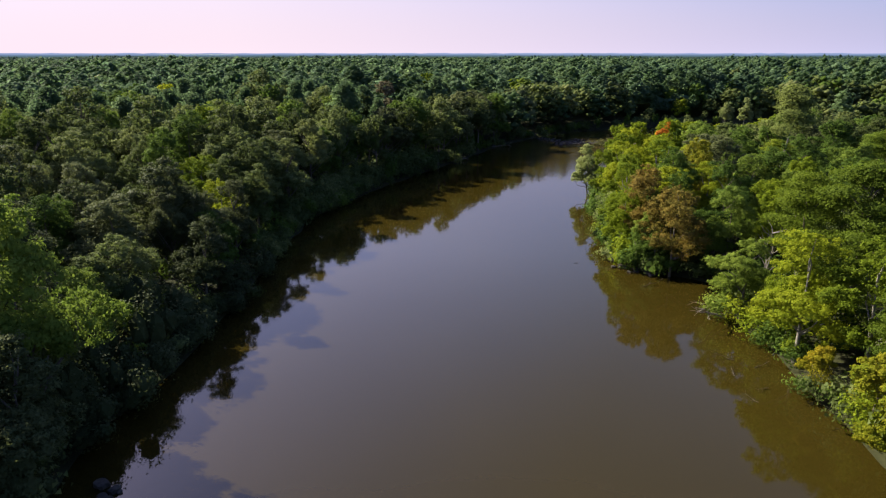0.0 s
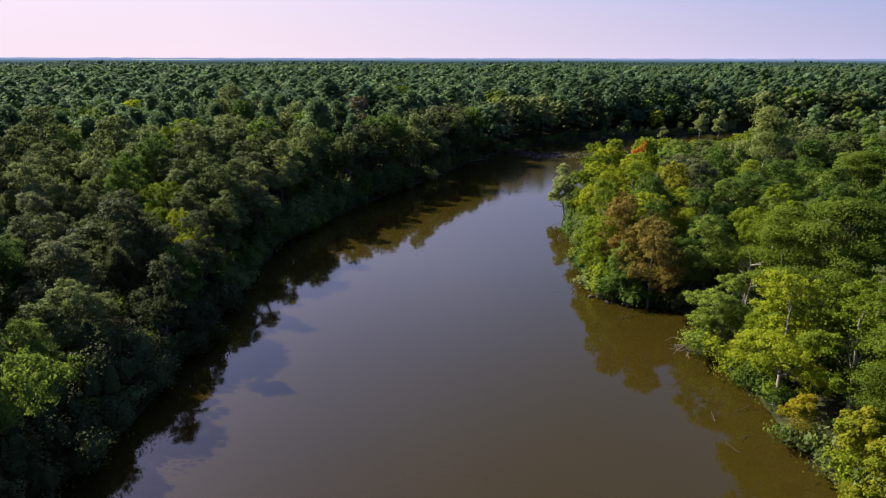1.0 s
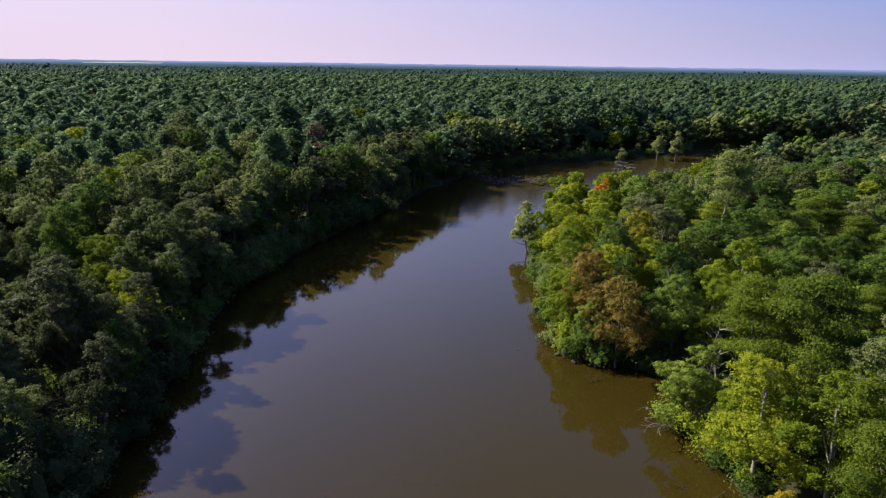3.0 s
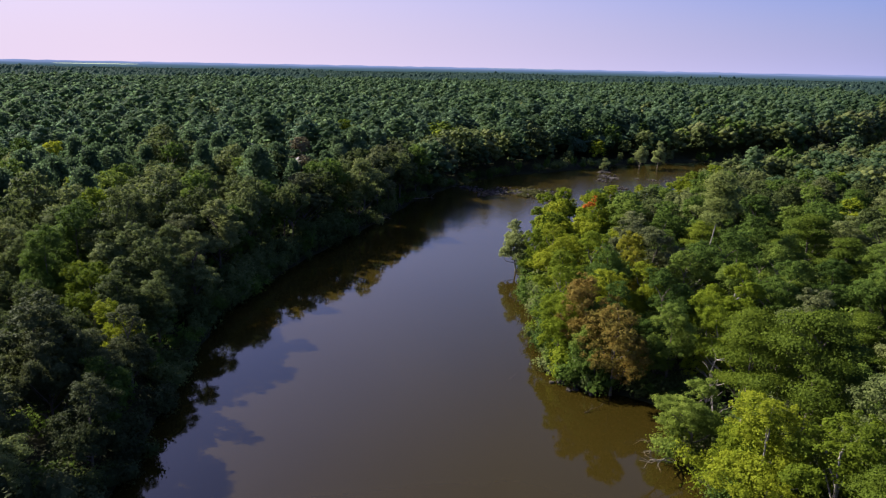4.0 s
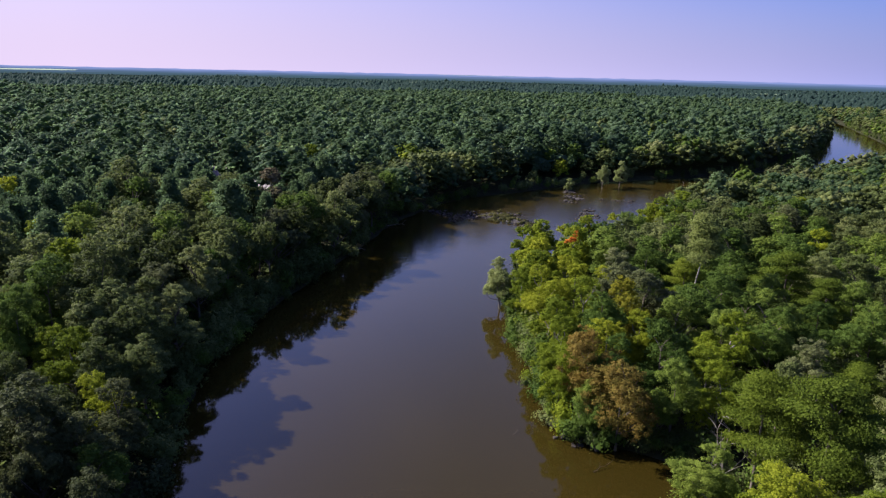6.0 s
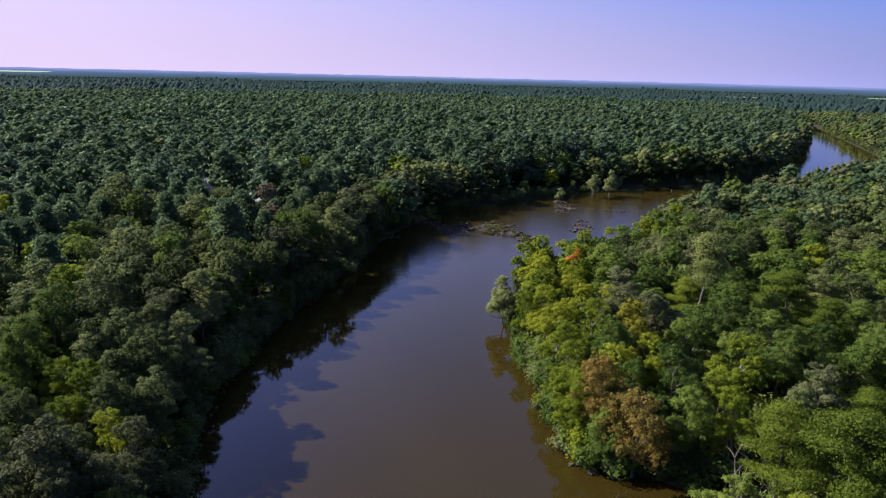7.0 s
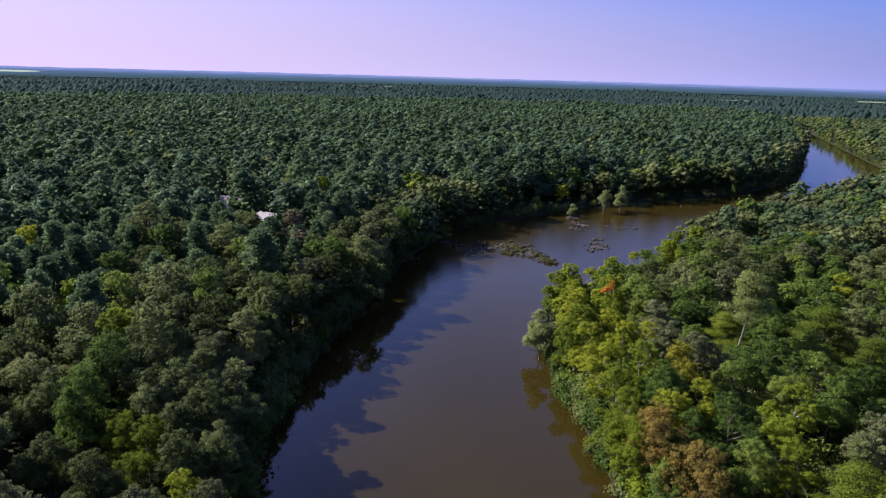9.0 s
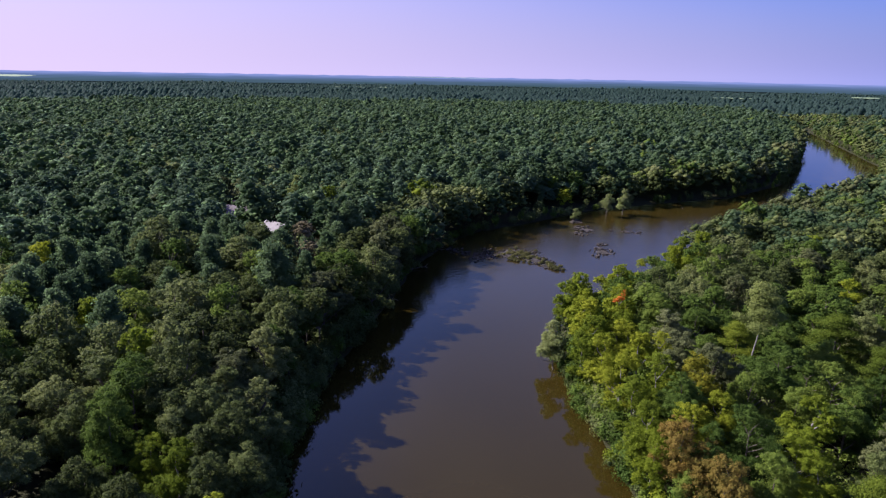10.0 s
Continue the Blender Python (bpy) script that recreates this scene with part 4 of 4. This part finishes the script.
shoal("rock_shoal", "dark wet boulders in the shade of the bank", [(38, 229, 2.4), (42, 226, 2.4), (36, 234, 2.2), (44, 222, 2.0), (48, 231, 2.0), (40, 220, 1.8)], 170, 0.22, 0.55, 9)
shoal("rock_shoal", "few boulders breaking the surface", [(109, 246, 1.6), (113, 244, 1.4), (105, 250, 1.0)], 34, 0.3, 0.6, 4)
shoal("rock_shoal", "dark rocks and roots at the foot of the point", [(25.4, 88.5, 0.7), (26.8, 87.2, 0.7), (29, 85.8, 0.7), (25.2, 92, 0.6), (29.5, 112, 0.6)], 40, 0.3, 0.65, 5)
shoal("rock_shoal", "a few dark rocks under the wooded bank", [(-22.5, 38.5, 0.6), (-23.5, 40, 0.6)], 8, 0.3, 0.6, 6)
pr = np.random.default_rng(31)
stones = []
for k in range(620):
    x, y, s_ = [(49, 224, 3.0), (55, 225, 3.2), (60, 223, 3.0), (58, 218, 2.8), (61, 212, 2.4), (63, 206, 1.8), (42, 226, 3.4), (95, 254, 3.0), (87, 221, 2.4)][k % 9]
    r_ = pr.uniform(0.12, 0.34)
    stones.append((ICO_V * r_ * (1, pr.uniform(0.6, 1), pr.uniform(0.4, 0.8)) * pr.uniform(0.8, 1.2, (len(ICO_V), 1)) + (x + pr.normal() * s_ * 0.8, y + pr.normal() * s_ * 0.8, pr.uniform(0.0, 0.2)), ICO_F))
sv, sf = joined(stones)
tagged(new("river_stones", mesh_of("river_stones", sv, sf, ROCK)), "small dark stones scattered over the shoals", "stones", kind="stuff")
bars = []
for x, y, s_, k in ((54.5, 224.5, 6.5, 1.0), (59.5, 217.5, 4.6, 1.1), (61.8, 209.0, 3.2, 1.5), (96.0, 253.0, 3.0, 1.2), (98.5, 267.5, 3.0, 1.0), (86.5, 220.5, 2.6, 1.6)):
    ring = np.linspace(0, 2 * math.pi, 29)[:-1]
    wob = 1 + 0.22 * np.sin(ring * 3 + x) + 0.12 * np.sin(ring * 7 + y)
    bv = [(x, y, 0.22)] + [(x + s_ * f * w_ * math.cos(a), y + s_ * f * w_ * k * math.sin(a), z_) for f, z_ in ((0.55, 0.15), (1.0, -0.12)) for a, w_ in zip(ring, wob)]
    bf = [(0, 1 + i, 1 + (i + 1) % 28) for i in range(28)]
    bf += [t_ for i in range(28) for t_ in ((1 + i, 29 + i, 29 + (i + 1) % 28), (1 + i, 29 + (i + 1) % 28, 1 + (i + 1) % 28))]
    bars.append((np.array(bv), np.array(bf)))
bv, bf = joined(bars)
tagged(new("gravel_bar", mesh_of("gravel_bar", bv, bf, ROCK, smooth=True)), "low brown gravel bars barely above the water", "gravel", kind="stuff")
clump_wood("shoal_grass", [(57 + sh.gauss(0, 3.0), 222 + sh.gauss(0, 3.4), 0.8, 1.2, 0) for _ in range(46)] + [(61.5 + sh.gauss(0, 1.2), 209 + sh.gauss(0, 3.0), 0.75, 1.1, 0) for _ in range(26)],
           "dry yellow-green grass tufts among the boulders", [GRASS], 90, 0.3)
tree("willow", 99.0, 268.5, 6.4, 1, 1.25, label="small pale bush standing on a rocky islet")
for x, y, h in ((116.6, 275.0, 10.8), (125.4, 277.0, 12.6)):
    tree("willow", x, y, h, 1, 0.95, label="pale grey-green tree standing out from the far bank")


# ---------------------------------------------------------------- dead wood
def snag(words, x, y, z, length, turn, tilt, seed, mat, forks=6):
    """A fallen bough with forks, as trunk and branch meshes."""
    r = np.random.default_rng(seed)
    thing = new("dead_branch")
    thing.empty_display_size = 0.4
    thing.matrix_basis = pose(x, y, z, 0, -tilt, turn)
    line = [np.array((length * k / 4, r.normal() * length * 0.03, r.normal() * length * 0.02)) for k in range(5)]
    v, f = tube(line, [length * (0.015 if tilt > 60 else 0.022) * (1 - 0.17 * k) for k in range(5)], 6)
    part("stem", mesh_of("stem", v, f, mat, smooth=True), None, thing)
    for _ in range(forks):
        k = r.integers(1, 5)
        d = unit(np.array((0.8, r.normal() * 0.8, r.normal() * 0.6)))
        ln = length * r.uniform(0.22, 0.45)
        v, f = tube([line[k], line[k] + d * ln * 0.5, line[k] + d * ln + r.normal(size=3) * ln * 0.1], [length * 0.0075, length * 0.005, length * 0.002], 5)
        part("twig", mesh_of("twig", v, f, mat, smooth=True), None, thing)
    return tagged(thing, words, "branch", "driftwood")


for k, (x, y, ln, turn, tilt) in enumerate([(32.2, 69.6, 5.0, 218, 18), (32.0, 68.6, 4.2, 205, 24), (32.4, 70.8, 3.6, 195, 14), (32.6, 72.5, 2.8, 180, 8)]):
    snag("bleached fallen branch reaching from the bank over water", x, y, 0.5, ln, turn, tilt, 40 + k, DEADWOOD)
for k, (x, y, ln, turn) in enumerate([(29.0, 59.2, 2.0, 150), (30.2, 57.6, 1.8, 20), (27.6, 56.0, 1.5, 80), (29.6, 53.5, 1.6, 200), (26.2, 80.6, 2.4, 20), (27.6, 51.0, 1.4, 120), (19.2, 90.4, 1.1, 40)]):
    snag("dark waterlogged branch breaking the surface", x, y, 0.02, ln, turn, 8, 60 + k, WETWOOD, 4)
for k, (x, y, ln, turn) in enumerate([(1.5, 182.0, 7.0, 35), (16.0, 213.0, 6.0, 10), (30.0, 238.0, 6.0, 300), (160.0, 283.5, 3.0, 60)]):
    snag("pale fallen trunk lying in the dark shallows", x, y, 0.15, ln, turn, 3, 80 + k, DEADWOOD, 5)
for k, (x, y) in enumerate([(39.4, 76.8), (38.4, 73.8)]):
    b = snag("leafless dead tree with bleached forked limbs", x, y, 1.0, 7.2, 40 * k, 84, 90 + k, DEADWOOD, 12)


# ---------------------------------------------------------------- houses in the clearing
def box(bm, x0, y0, z0, x1, y1, z1):
    g = bmesh.ops.create_cube(bm, size=1.0)
    bmesh.ops.transform(bm, matrix=Matrix.Translation(((x0 + x1) / 2, (y0 + y1) / 2, (z0 + z1) / 2)) @ Matrix.Diagonal((x1 - x0, y1 - y0, z1 - z0, 1)), verts=g["verts"])


def gable(bm, w, l, z0, rise, over, thick):
    """Two pitched slabs meeting on a ridge along y."""
    for s in (-1, 1):
        a = [(0, z0 + rise), (s * (w / 2 + over), z0 - over * rise / (w / 2))]
        lower = [bm.verts.new((x, y, z)) for y in (-l / 2 - over, l / 2 + over) for x, z in a]
        upper = [bm.verts.new((v.co.x, v.co.y, v.co.z + thick)) for v in lower]
        for q in ((0, 1, 3, 2),):
            bm.faces.new([lower[i] for i in q])
            bm.faces.new([upper[i] for i in q])
        for i, j in ((0, 1), (1, 3), (3, 2), (2, 0)):
            bm.faces.new((lower[i], lower[j], upper[j], upper[i]))
    bmesh.ops.recalc_face_normals(bm, faces=bm.faces)


def house(x, y, turn, w, l, wall_h, rise, roof, wall, words, chimney=True):
    thing = new("house")
    thing.matrix_basis = pose(x, y, float(land(x, y)) - 0.1, 0, 0, turn)
    bm = bmesh.new()
    box(bm, -w / 2, -l / 2, 0, w / 2, l / 2, wall_h)
    for yy in (-l / 2, l / 2):
        t = [bm.verts.new((-w / 2, yy, wall_h)), bm.verts.new((w / 2, yy, wall_h)), bm.verts.new((0, yy, wall_h + rise))]
        bm.faces.new(t)
    part("wall", bm, wall, thing)
    bm = bmesh.new()
    gable(bm, w, l, wall_h, rise, 0.5, 0.15)
    top = part("roof", bm, roof, thing)
    for side in (-1, 1):
        bm = bmesh.new()
        drop = wall_h - 0.5 * rise / (w / 2)
        box(bm, side * (w / 2 + 0.5) - 0.03, -l / 2 - 0.5, drop - 0.16, side * (w / 2 + 0.5) + 0.03, l / 2 + 0.5, drop + 0.16)
        part("fascia", bm, WHITE, top, "white painted eaves board")
        bm = bmesh.new()
        for s in (-1, 1):
            q = [(0, wall_h + rise + 0.16), (s * (w / 2 + 0.5), drop + 0.16), (s * (w / 2 + 0.5), drop - 0.2), (0, wall_h + rise - 0.2)]
            rings = [[bm.verts.new((x_, side * (l / 2 + 0.5 + k), z_)) for x_, z_ in q] for k in (0.0, 0.06)]
            bm.faces.new(rings[0])
            bm.faces.new(rings[1])
            for i in range(4):
                bm.faces.new((rings[0][i], rings[0][(i + 1) % 4], rings[1][(i + 1) % 4], rings[1][i]))
        bmesh.ops.recalc_face_normals(bm, faces=bm.faces)
        part("bargeboard", bm, WHITE, top, "white painted gable board")
    if chimney:
        bm = bmesh.new()
        box(bm, w * 0.15, -0.6, wall_h, w * 0.15 + 1.0, 0.5, wall_h + rise + 1.3)
        box(bm, w * 0.15 - 0.1, -0.7, wall_h + rise + 1.3, w * 0.15 + 1.1, 0.6, wall_h + rise + 1.5)
        part("chimney", bm, BRICK, top, "red brick chimney")
    for k in range(3):
        bm = bmesh.new()
        cx = -w / 2 + w * (k + 0.5) / 3
        box(bm, cx - 0.5, -l / 2 - 0.05, wall_h * 0.4, cx + 0.5, -l / 2 - 0.01, wall_h * 0.4 + 1.3)
        part("window", bm, GLASS, thing)
    tagged(thing, words, "house")


house(-37.5, 275.0, 62, 8.5, 15.0, 4.4, 3.2, ROOF, SIDING, "house with a grey shingle roof and brick chimney among trees")
house(-21.6, 251.0, 38, 7.0, 11.0, 3.9, 1.9, METALROOF, SIDING, "low outbuilding with grey roof and white eaves in the wood", False)
for x, y, h, w in ((-34.0, 289.0, 15.0, 1.3), (-26.5, 283.0, 14.0, 1.1), (-42.0, 296.0, 15.0, 1.2)):
    tree("ash", x, y, h, 1, w, label="round grey-green tree behind the houses")
tree("lone_pine", -15.2, 262.0, 20.0, 1, 1.1, label="tall pine with a bare trunk beside the outbuilding")
for x, y, h in ((-11, 240, 12), (-8, 236, 11), (-13, 233, 10)):
    tree("tan", x, y, h, 1, 1.0)

# ---------------------------------------------------------------- the bank woods go on behind the start
back_pick = random.Random(61)
for i in range(900):
    x, y = back_pick.uniform(-80, 86), back_pick.uniform(-34, 17)
    if float(shore([x], [y])[0]) < 2.5 or not free(x, y, 5.0):
        continue
    claim(x, y, 4.8)
    tree(back_pick.choice(("oak", "oak", "gum") if x < 0 else ("gum", "oak", "sycamore")), x, y, back_pick.gauss(12.5, 1.2), 1, back_pick.uniform(1.0, 1.25))
